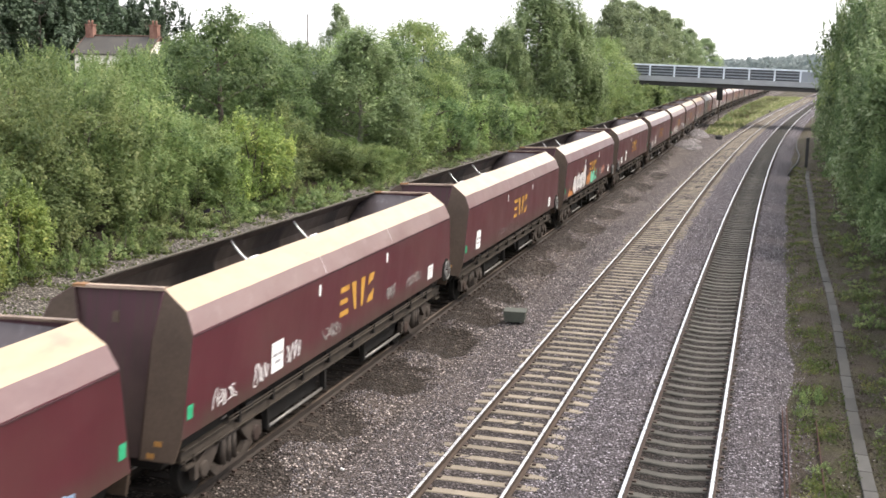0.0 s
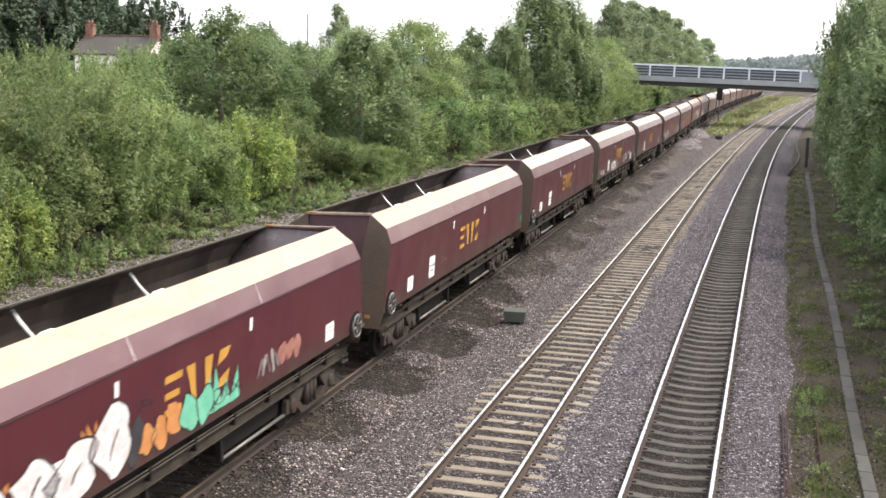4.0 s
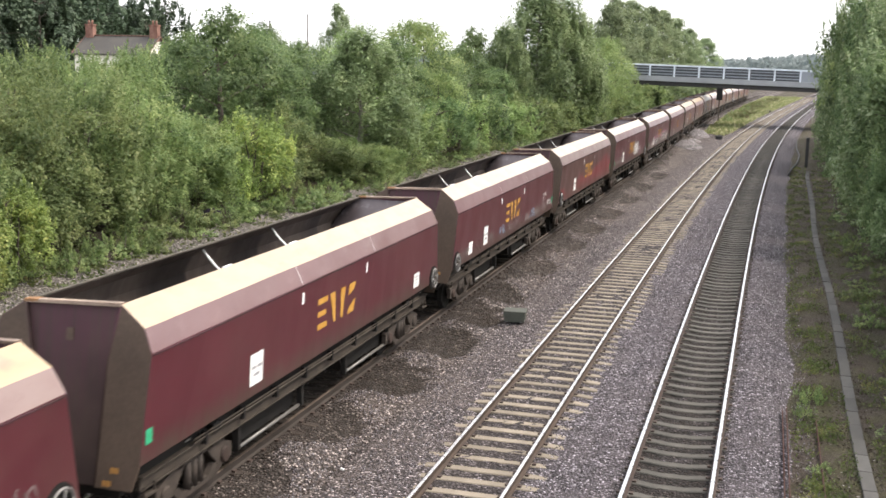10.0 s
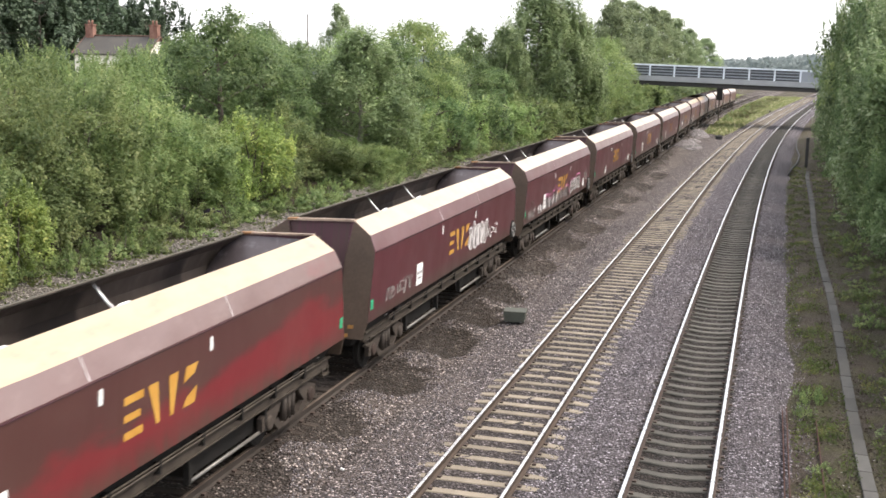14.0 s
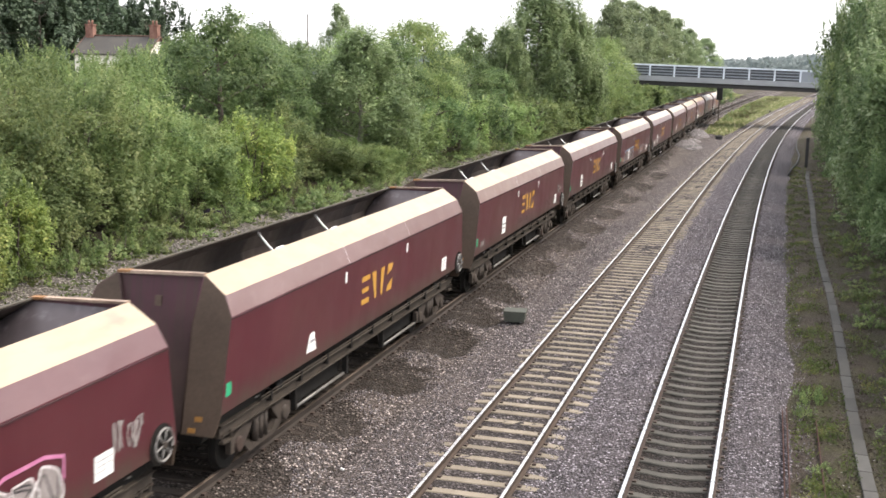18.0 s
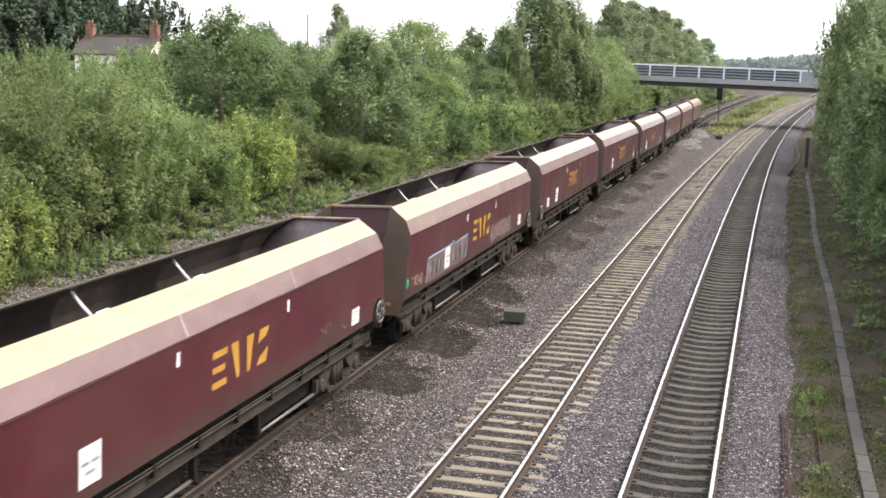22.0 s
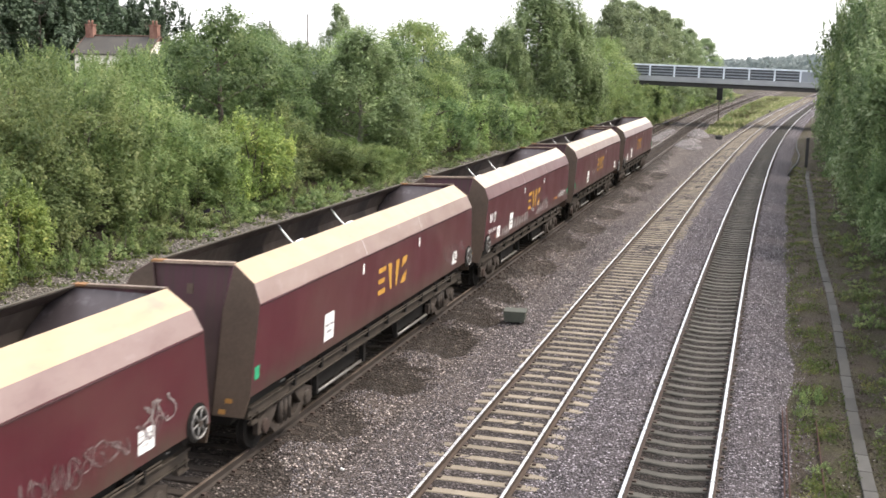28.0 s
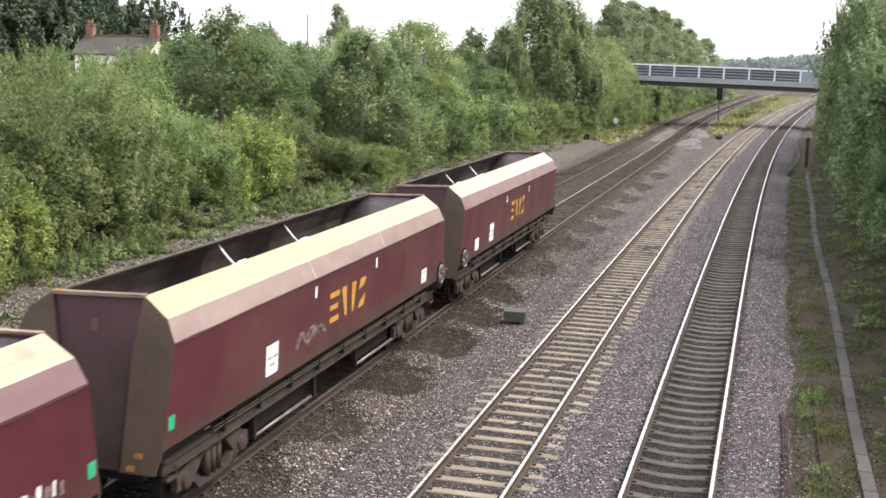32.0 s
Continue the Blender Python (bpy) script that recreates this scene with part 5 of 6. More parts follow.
        pz = -0.36 + h * np.clip(np.cos(rr * np.pi / 2), 0, 1) ** 1.2 + rng2.normal(0, 0.03, rr.shape) + np.where(rr < 0.99, 0.08, -0.05)
        v = np.stack([px, py, pz], 2).reshape(-1, 3)
        f = [(i * 9 + k, i * 9 + k + 1, ((i + 1) % n) * 9 + k + 1, ((i + 1) % n) * 9 + k) for i in range(n) for k in range(8)] + [tuple(i * 9 for i in range(n))[::-1]]
        tagged(new("ballast_mound", mesh_of("ballast_mound", v, f, M["cleanstone"], smooth=True)), "low heap of clean pale ballast between the lines", "stone heap", "stone heaps")
    # dark rag caught at the foot of the bushes
    bm = bmesh.new()
    bmesh.ops.create_icosphere(bm, subdivisions=3, radius=1.0)
    for v in bm.verts:
        q = noise.noise(v.co * 2.3) * 0.5 + noise.noise(v.co * 6.0) * 0.25
        v.co = Vector((v.co.x * 0.85, v.co.y * 0.35, max(-0.2, v.co.z) * 0.32)) * (0.62 + 0.9 * q)
    rag = part("rag_bundle", bm, M["rag"], None)
    rag.matrix_world = pose(-21.5, 40.0, gz(-21.5, 40.0) + 0.32, 0, 0, 75)
    tagged(rag, "crumpled dark purple sheet at the foot of the bushes", "rag")
    # litter and lumps on the ground
    lit = bmesh.new()
    box(lit, -0.045, 0.045, -0.025, 0.025, 0, 0.04, 0.01)
    o = part("litter", lit, M["white"], None)
    o.matrix_world = on("fast", 18.5, -7.3, -0.24, 60)
    tagged(o, "scrap of white litter on the ballast", "litter")


# ---- house behind the bushes ----
def build_house():
    m = pose(-75.2, 118.8, 2.4, 0, 0, 3)
    h = thing("house", "white rendered house with slate roof and brick chimneys behind bushes", "house", m)
    L, D, E_, R_ = 4.7, 3.0, 5.35, 7.4
    part("wall", bx(-L, L, -D, -D + 0.3, 0, E_), M["render"], h)
    part("wall", bx(-L, L, D - 0.3, D, 0, E_), M["render"], h)
    for sg in (-1, 1):
        bm = bmesh.new()
        prism(bm, [(-D + 0.3, 0), (D - 0.3, 0), (D - 0.3, E_), (0, R_ - 0.25), (-D + 0.3, E_)], 0, sg * L, sg * (L - 0.3))
        part("gable", bm, M["render"], h)
    for sg in (-1, 1):
        bm = bmesh.new()
        prism(bm, [(0, R_), (sg * (D + 0.3), E_ - 0.1), (sg * (D + 0.3), E_ - 0.25), (0, R_ - 0.16)], 0, -L - 0.2, L + 0.2)
        part("roof_slope", bm, M["slate"], h)
        part("verge", prism(bmesh.new(), [(0, R_ + 0.05), (D + 0.32, E_ - 0.04), (D + 0.32, E_ - 0.2), (0, R_ - 0.14), (-D - 0.32, E_ - 0.2), (-D - 0.32, E_ - 0.04)], 0, sg * (L + 0.2), sg * (L + 0.3)), M["ridge"], h)
    part("ridge", bx(-L - 0.2, L + 0.2, -0.12, 0.12, R_ - 0.02, R_ + 0.12, 0.03), M["ridge"], h)
    for x in (-L + 0.45, L - 0.45):
        ch = part("chimney", bx(x - 0.5, x + 0.5, -0.4, 0.4, R_ - 0.6, R_ + 1.35, 0.02), M["chimney"], h)
        part("chimney_cap", bx(x - 0.58, x + 0.58, -0.48, 0.48, R_ + 1.2, R_ + 1.33, 0.02), M["chimney"], ch)
        for dx in (-0.22, 0.22):
            part("chimney_pot", rod(bmesh.new(), [(x + dx, 0, R_ + 1.33), (x + dx, 0, R_ + 1.85)], [0.16, 0.12], 8), M["chimney"], ch)


build_bridge()
build_cess()
build_lineside()
build_house()
build_trees()
build_far_woods()
build_grass()
build_tracks()


# ---- hopper wagons ----
WAGONS, WHEELSETS = [], []
NEAR, FAR = -7.56, 7.11                       # the ends at the height of the fold
SECTION = [(1.33, 1.40), (1.40, 3.05), (1.25, 3.40), (0.83, 3.72)]
RAKE = 0.19                                   # the ends lean in towards the top


def side_y(z):
    return np.interp(z, [1.40, 3.05], [1.33, 1.40])


def end_x(e, z):
    return (FAR if e > 0 else NEAR) + e * RAKE * (3.05 - z)


def raked(bm, outline, e, d0, d1):
    """A plate in the leaning plane of an end: outline of pairs (y, z), from d0 to d1 inside the end."""
    lo, hi = [[bm.verts.new((end_x(e, z) - e * d, y, z)) for y, z in outline] for d in (d0, d1)]
    n = len(outline)
    fs = [bm.faces.new(lo[::-1]), bm.faces.new(hi)]
    for i in range(n):
        fs.append(bm.faces.new((lo[i], lo[(i + 1) % n], hi[(i + 1) % n], hi[i])))
    bmesh.ops.recalc_face_normals(bm, faces=fs)
    return bm


def side_sheet(seed, sgn):
    """One folded side: outer skin with small dents, inner lining set in by the plate's thickness."""
    rng = random.Random(seed)
    fr = np.linspace(0, 1, 27)
    inner = [(0.80, 3.685), (1.205, 3.37), (1.35, 3.04), (1.28, 1.42)]
    rows = []
    for i, f in enumerate(fr):
        dent = 0 if i in (0, len(fr) - 1) else 1
        row = []
        for j, (y, z) in enumerate(SECTION + inner):
            if sgn > 0 and z > 3.5:
                z -= 0.05
            x = end_x(-1, z) * (1 - f) + end_x(1, z) * f
            if j < 4:
                y, z = y + dent * rng.uniform(-0.006, 0.004), z + dent * rng.uniform(-0.004, 0.004) * (j in (1, 2))
            row.append((x, sgn * y, z))
        rows.append(row)
    v = [p for r in rows for p in r]
    f, idx = [], []
    for i in range(len(fr) - 1):
        for k in range(8):
            q = (i * 8 + k, (i + 1) * 8 + k, (i + 1) * 8 + (k + 1) % 8, i * 8 + (k + 1) % 8)
            f.append(q if sgn < 0 else q[::-1])
            idx.append(0 if k < 3 else (2 if k == 3 else 1))
    for i in (0, len(fr) - 1):
        q = tuple(i * 8 + k for k in range(8))
        f.append(q if (i == 0) == (sgn > 0) else q[::-1])
        idx.append(0)
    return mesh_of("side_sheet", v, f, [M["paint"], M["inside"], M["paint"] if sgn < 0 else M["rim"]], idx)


def flat(outline, material, parent, name, label="", off=0.006, side=-1):
    """A thin painted or stuck-on shape on the sloping side: outline of pairs (x, z)."""
    return shapes([outline], material, parent, name, label, off, side)


def shapes(outlines, material, parent, name, label="", off=0.006, side=-1):
    for o in outlines:
        v = [(x, side * (float(side_y(z)) + off), z) for x, z in o]
        ob = part(name, mesh_of(name, v, [tuple(range(len(o)))], material), None, parent, label)
    return ob


def rect(x0, x1, z0, z1):
    return [(x0, z0), (x1, z0), (x1, z1), (x0, z1)]


def hopper_wagon(seed, flip):
    """An empty bogie coal hopper. flip: the handbrake end is the one towards the camera's bridge."""
    w = thing("hopper_wagon", "empty maroon bogie coal hopper wagon on rails", "freight wagon", group="wagons of the coal train")
    body = part("body", side_sheet(seed, -1), None, w, "maroon folded steel side, painted sky sheen on top, grimy at the sill")
    part("side_sheet", side_sheet(seed + 1, 1), None, w)
    for sg in (-1, 1):
        part("seam_rail", bx(NEAR + 0.02, FAR - 0.02, sg * 1.40 - 0.014, sg * 1.40 + 0.014, 3.01, 3.035), M["end"], w)
        if sg > 0:
            part("top_rim", bx(NEAR + 0.14, FAR - 0.14, sg * 0.81 - 0.025, sg * 0.81 + 0.015, 3.645, 3.682, 0.008), M["rim"], w)
    for xx in (-2.05, 2.1):
        v = [(xx - 0.010, -1.406, 3.06), (xx + 0.010, -1.406, 3.06), (xx + 0.008, -1.256, 3.405), (xx - 0.008, -1.256, 3.405)]
        part("weld_streak", mesh_of("weld_streak", v, [(0, 1, 2, 3)], M["spray_white"]), None, w)
    # ends
    for e in (-1, 1):
        x = NEAR if e < 0 else FAR
        panel = part("end_panel", raked(bmesh.new(), [(-0.60, 1.02), (0.60, 1.02), (0.66, 2.9), (0.83, 3.65), (-0.83, 3.70), (-0.66, 2.9)], e, 0.05, 0.09), M["end"], w, "sooty purple-brown end plate")
        for sg in (-1, 1):
            wing = part("end_wing", raked(bmesh.new(), [(sg * 0.60, 1.02), (sg * 1.22, 1.02), (sg * 1.325, 1.40), (sg * 1.39, 3.05), (sg * 1.24, 3.395), (sg * 0.83, 3.68 - 0.025 * sg), (sg * 0.66, 2.9)], e, -0.002, 0.045), M["wing"], w, "brown plate closing the side")
            part("crease", rod(bmesh.new(), [(end_x(e, z) + e * 0.004, sg * y, z) for y, z in ((0.603, 1.04), (0.663, 2.9), (0.825, 3.68))], 0.012, 5), M["end"], wing)
        part("ladder_plate", raked(bmesh.new(), [(-0.02, 3.12), (0.10, 3.12), (0.10, 3.30), (-0.02, 3.30)], e, 0.035, 0.052), M["wing"], panel)
        part("end_rim", raked(bmesh.new(), [(-0.835, 3.69), (0.82, 3.64), (0.82, 3.69), (-0.835, 3.742)], e, -0.02, 0.09), M["rust"], w, "bare rusty top edge")
        part("rusty_corner", raked(bmesh.new(), [(0.60, 3.665), (0.845, 3.645), (0.85, 3.688), (0.72, 3.697), (0.60, 3.6995)], e, -0.022, 0.12), M["orangerust"], w, "orange rust on the corner of the rim")
        bm = bmesh.new()
        prism(bm, [(-0.86, 0.80), (0.86, 0.80), (1.10, 1.30), (-1.10, 1.30)], 0, x - e * 0.25, x + e * 0.18)
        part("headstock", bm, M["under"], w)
        for yy, zz in ((-0.92, 1.30), (-0.80, 1.10)):
            part("reflector", raked(bmesh.new(), [(yy - 0.07, zz - 0.04), (yy + 0.07, zz - 0.04), (yy + 0.07, zz + 0.04), (yy - 0.07, zz + 0.04)], e, -0.012, -0.001), M["amber"], w, "faded amber reflector plate")
        bm = bmesh.new()
        box(bm, x + e * 0.04 if e > 0 else x - 0.72, x + 0.72 if e > 0 else x - 0.04, -0.10, 0.10, 0.90, 1.06, 0.02)
        box(bm, x + (0.66 if e > 0 else -0.92), x + (0.92 if e > 0 else -0.66), -0.16, 0.14, 0.84, 1.12, 0.05)
        part("coupler", bm, M["under"], w)
        # slope sheet inside the end
        bm = bmesh.new()
        rows = [(0.20, 3.62, 0.84), (0.46, 3.37, 1.16), (0.80, 3.04, 1.31), (2.5, 1.44, 1.25)]
        up, dn = [[[bm.verts.new((x - e * d, q * y, z - t)) for q in (-1, 1)] for d, z, y in rows] for t in (0.0, 0.05)]
        for i in range(3):
            for lay in (up, dn):
                bm.faces.new((lay[i][0], lay[i][1], lay[i + 1][1], lay[i + 1][0]))
            for q in (0, 1):
                bm.faces.new((up[i][q], up[i + 1][q], dn[i + 1][q], dn[i][q]))
        for i in (0, 3):
            bm.faces.new((up[i][0], up[i][1], dn[i][1], dn[i][0]))
        bmesh.ops.recalc_face_normals(bm, faces=bm.faces[:])
        part("slope_sheet", bm, M["slope"], w, "scoured steel slope inside the end")
    part("hopper_floor", bx(-4.85, 4.85, -1.27, 1.27, 1.36, 1.43), M["inside"], w)
    bm = bmesh.new()
    prism(bm, [(-0.8, 1.42), (0.8, 1.42), (0.03, 2.35), (-0.03, 2.35)], 1, -1.27, 1.27)
    part("saddle", bm, M["inside"], w)
    for xx in (-1.63, 1.63):
        bm = bmesh.new()
        rod(bm, [(xx, yy, 3.52 - 0.64 * (1 - (yy / 0.98) ** 2)) for yy in np.linspace(0.98, -0.98, 17)], 0.024, 7)
        part("stay", bm, M["stay"], w, "bright bowed cross stay")
        # Added rod whose white colour stands for a glint by the stay.
        part("strut", rod(bmesh.new(), [(xx + 0.02, 0.60, 3.08), (xx + 0.14, 0.58, 3.15), (xx + 0.32, 0.52, 3.16), (xx + 0.50, 0.44, 3.10)], [0.02, 0.034, 0.048, 0.03], 9), M["stay"], w, "pale rod added for the glint beside the stay")
    # underframe
    for sg in (-1, 1):
        bm = bmesh.new()
        box(bm, NEAR + 0.05, FAR - 0.05, sg * 1.07 - 0.035, sg * 1.07 + 0.035, 0.86, 1.06, 0.008)
        box(bm, NEAR + 0.05, FAR - 0.05, min(sg * 1.0, sg * 1.16), max(sg * 1.0, sg * 1.16), 1.05, 1.075)
        box(bm, NEAR + 0.05, FAR - 0.05, min(sg * 1.0, sg * 1.13), max(sg * 1.0, sg * 1.13), 0.845, 0.865)
        sole = part("sole_bar", bm, M["frame"], w, "grimy steel sole bar")
        # Near-black sheet added in place of the shaded gap above the sole bar.
        part("sill_plate", bx(NEAR + 0.12, FAR - 0.12, min(sg * 1.03, sg * 1.055), max(sg * 1.03, sg * 1.055), 1.07, 1.40), M["under"], w, "near-black plate put in for the shaded gap below the body")
        for zz in (1.12, 1.18):
            bm = bmesh.new()
            rod(bm, [(-6.0, sg * 1.19, zz), (6.1, sg * 1.19, zz)], 0.016, 6)
            part("brake_pipe", bm, M["pipe"], sole)
        for xx in np.arange(-5.6, 5.7, 1.4):
            part("bracket", bx(xx - 0.03, xx + 0.03, min(sg * 1.10, sg * 1.21), max(sg * 1.10, sg * 1.21), 0.98, 1.20), M["under"], sole)
        for xx in (-4.1, -1.25, 1.2, 4.1):
            part("gusset", bx(xx - 0.05, xx + 0.05, min(sg * 0.93, sg * 1.05), max(sg * 0.93, sg * 1.05), 0.34, 0.87, 0.01), M["under"], sole)
    rng = random.Random(seed)
    for c in (-2.65, 2.65):
        bm = bmesh.new()
        prism(bm, [(c - 1.75, 1.27), (c + 1.75, 1.27), (c + 1.25, 0.36), (c - 1.25, 0.36)], 1, -0.86, 0.86)
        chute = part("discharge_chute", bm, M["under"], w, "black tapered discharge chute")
        for sg in (-1, 1):
            bm = bmesh.new()
            rod(bm, [(c - 1.42, sg * 0.97, 0.35), (c + 1.42, sg * 0.97, 0.35)], 0.036, 8)
            part("door_tube", bm, M["tube"], chute, "pale steel tube below the discharge door")
    for xx in (-0.5, 0.15, 0.65):
        part("air_tank", rod(bmesh.new(), [(xx, -0.7, 0.85), (xx, 0.7, 0.85)], 0.19, 12), M["under"], w)
    # bogies
    for bxc in (-5.68, 5.22):
        bog = part("bogie", bx(-0.16, 0.16, -1.0, 1.0, 0.5, 0.8, 0.03), M["under"], w, "cast steel freight bogie")
        bog.matrix_basis = Matrix.Translation((bxc, 0, 0))
        for sg in (-1, 1):
            bm = bmesh.new()
            y0, y1 = sorted((sg * 0.93, sg * 1.04))
            for o in ([(-1.28, 0.36), (-0.78, 0.36), (-0.5, 0.62), (-0.36, 0.80), (-0.62, 0.86), (-1.28, 0.62)],
                      [(1.28, 0.36), (0.78, 0.36), (0.5, 0.62), (0.36, 0.80), (0.62, 0.86), (1.28, 0.62)],
                      [(-0.62, 0.74), (0.62, 0.74), (0.5, 0.88), (-0.5, 0.88)],
                      [(-0.55, 0.18), (0.55, 0.18), (0.78, 0.40), (0.60, 0.44), (0.42, 0.28), (-0.42, 0.28), (-0.60, 0.44), (-0.78, 0.40)]):
                prism(bm, o, 1, y0, y1)
            fr = part("side_frame", bm, M["bogie"], bog)
            fr.matrix_basis = Matrix.Identity(4)
            for xx in (-0.22, -0.02, 0.18):
                part("spring", rod(bmesh.new(), [(xx, sg * 0.99, 0.27), (xx, sg * 0.99, 0.76)], 0.075, 8), M["bogie"], bog)
            for xx in (-1.0, 1.0):
                bm = bmesh.new()
                lathe_y(bm, [(0.05, sg * 1.10), (0.13, sg * 1.09), (0.15, sg * 1.06), (0.15, sg * 0.95)], 14)
                bmesh.ops.translate(bm, verts=bm.verts[:], vec=(xx, 0, 0.47))
                part("axle_box", bm, M["rail"] if rng.random() < 0.3 else M["bogie"], bog)
        for xx in (-1.0, 1.0):
            bm = bmesh.new()
            for sg in (-1, 1):
                a = bmesh.new()
                lathe_y(a, [(0.08, sg * 0.86), (0.12, sg * 0.82), (0.30, sg * 0.80), (0.40, sg * 0.82), (0.455, sg * 0.82), (0.46, sg * 0.72), (0.49, sg * 0.71), (0.49, sg * 0.685), (0.38, sg * 0.69), (0.28, sg * 0.72), (0.1, sg * 0.70)], 24)
                me = bpy.data.meshes.new("tmp")
                a.to_mesh(me)
                a.free()
                bm.from_mesh(me)
                bpy.data.meshes.remove(me)
            rod(bm, [(0, -0.92, 0), (0, 0.92, 0)], 0.075, 10)
            ws = part("wheelset", bm, M["under"] if xx < 0 else M["bogie"], bog, "steel wheels on one axle")
            ws.matrix_basis = Matrix.Translation((xx, 0, 0.46))
    for e in (-1, 1):
        part("release_handle", rod(bmesh.new(), [(e * 6.30, -1.20, 1.25), (e * 6.18, -1.22, 1.27)], 0.016, 6), M["tube"], w, "pale release handle")
        bm = bmesh.new()
        box(bm, e * 7.05 - 0.24 - 0.16, e * 7.05 - 0.24 + 0.16, -1.16, -1.05, 0.72, 0.76)
        for dx in (-0.15, 0.15):
            box(bm, e * 7.05 - 0.24 + dx - 0.015, e * 7.05 - 0.24 + dx + 0.015, -1.14, -1.11, 0.74, 0.9)
        part("foot_step", bm, M["frame"], w)
        part("valve_box", bx(e * 5.2 - 0.14, e * 5.2 + 0.14, -1.2, -1.08, 1.08, 1.24, 0.015), M["under"], w)
    # handbrake wheel on a flat black disc that paints its cut-out's shade
    hx, hz = (-7.44, 1.57) if flip else (6.95, 1.55)
    lean = float(side_y(2.4) - side_y(1.4))
    bm = bmesh.new()
    ring = [(hx + 0.33 * math.cos(a), hz + 0.33 * math.sin(a)) for a in np.linspace(0, 2 * math.pi, 22, endpoint=False)]
    lo, hi = [[bm.verts.new((x, -1.33 - lean * (z - 1.4) - d, z)) for x, z in ring] for d in (0.001, 0.012)]
    bm.faces.new(lo), bm.faces.new(hi[::-1])
    for i in range(22):
        bm.faces.new((lo[i], hi[i], hi[(i + 1) % 22], lo[(i + 1) % 22]))
    bmesh.ops.recalc_face_normals(bm, faces=bm.faces[:])
    part("handbrake_recess", bm, M["under"], w, "flat black disc painting the shade of the handbrake cut-out")
    yb = -float(side_y(hz))
    yw = yb - 0.06
    bm = bmesh.new()
    rod(bm, [(hx + 0.25 * math.cos(a), yw, hz + 0.25 * math.sin(a)) for a in np.linspace(0, 2 * math.pi, 21)], 0.022, 6, False)
    ring = part("handbrake_wheel", bm, M["spokes"], w, "pale spoked handbrake wheel")
    for k in range(6):
        a = math.pi * k / 3 + 0.2
        part("spoke", rod(bmesh.new(), [(hx + 0.04 * math.cos(a), yw, hz + 0.04 * math.sin(a)), (hx + 0.24 * math.cos(a), yw, hz + 0.24 * math.sin(a))], 0.018, 5), M["spokes"], ring)
    part("hub", rod(bmesh.new(), [(hx, yb, hz), (hx, yw - 0.03, hz)], 0.055, 8), M["bogie"], ring)
    return w


# where each wagon carries its plates: the two small ones, and the notice (left edge)
DOTS = {1: (-2.38, 1.75), 2: (-2.30, 1.81), 3: (-2.53, 1.68), 9: (-1.80, 1.35), 12: (-2.23, 1.96), 14: (-2.35, 1.75), 16: (-1.90, 1.50), 18: (-2.26, 1.88)}
NOTICE = {1: -4.61, 2: -6.44, 14: -4.93, 18: -4.47}
NO_DATA = (9, 10)


def markings(k, w, body, hb):
    """Plates and painted blocks on the side that the camera sees. hb: -1 where the handbrake end is towards the camera's bridge."""
    marks = [rect(-1.22, -0.72, 1.93, 2.05), rect(-1.22, -0.78, 2.20, 2.31), rect(-1.22, -0.70, 2.46, 2.58),
             [(-0.58, 2.58), (-0.30, 2.58), (-0.24, 1.93), (-0.34, 1.93)], [(0.02, 2.58), (0.30, 2.58), (0.16, 1.93), (0.06, 1.93)],
             [(0.46, 2.33), (0.54, 2.58), (0.92, 2.58), (0.80, 2.42)], [(0.44, 1.93), (0.56, 2.08), (0.90, 2.20), (0.82, 1.93)]]
    for m in marks:
        flat(m, M["yellow"], body, "yellow_mark", "worn yellow painted block")
    for x in DOTS.get(k, (-2.0, 1.58)):
        flat(rect(x - 0.05, x + 0.05, 2.65, 2.88), M["white"], body, "white_dot_plate", "small white plate")
    n = NOTICE.get(k, -4.27)
    if k == 12:
        pl = flat([(n - 0.02, 1.58), (n + 0.50, 1.56), (n + 0.36, 1.96), (n + 0.14, 1.96)], M["white"], w, "notice_panel", "torn white notice panel")
    else:
        pl = flat(rect(n, n + 0.52, 1.60, 2.18), M["white"], w, "notice_panel", "white notice panel with grey bars")
    for x0, x1, z in ((0.05, 0.24, 1.90), (0.28, 0.47, 1.90), (0.14, 0.38, 1.76)):
        if k != 12 or z < 1.8:
            flat(rect(n + x0, n + x1, z, z + 0.055), M["grey"], pl, "notice_bar", "", 0.010)
    if k not in NO_DATA:
        sx = 5.20 if hb > 0 else -6.11
        pl = flat(rect(sx, sx + 0.46, 1.58, 1.95), M["white"], w, "data_panel", "small white data panel")
        for x0, x1, z0, z1 in ((0.04, 0.42, 1.85, 1.865), (0.04, 0.42, 1.77, 1.782), (0.04, 0.30, 1.69, 1.70), (0.215, 0.23, 1.60, 1.92)):
            flat(rect(sx + x0, sx + x1, z0, z1), M["grey"], pl, "data_bar", "", 0.010)
    gx = -7.72 if hb > 0 else 7.10
    flat(rect(gx, gx + 0.19, 1.68, 1.92), M["green"], body, "green_tag", "bright green square tag")


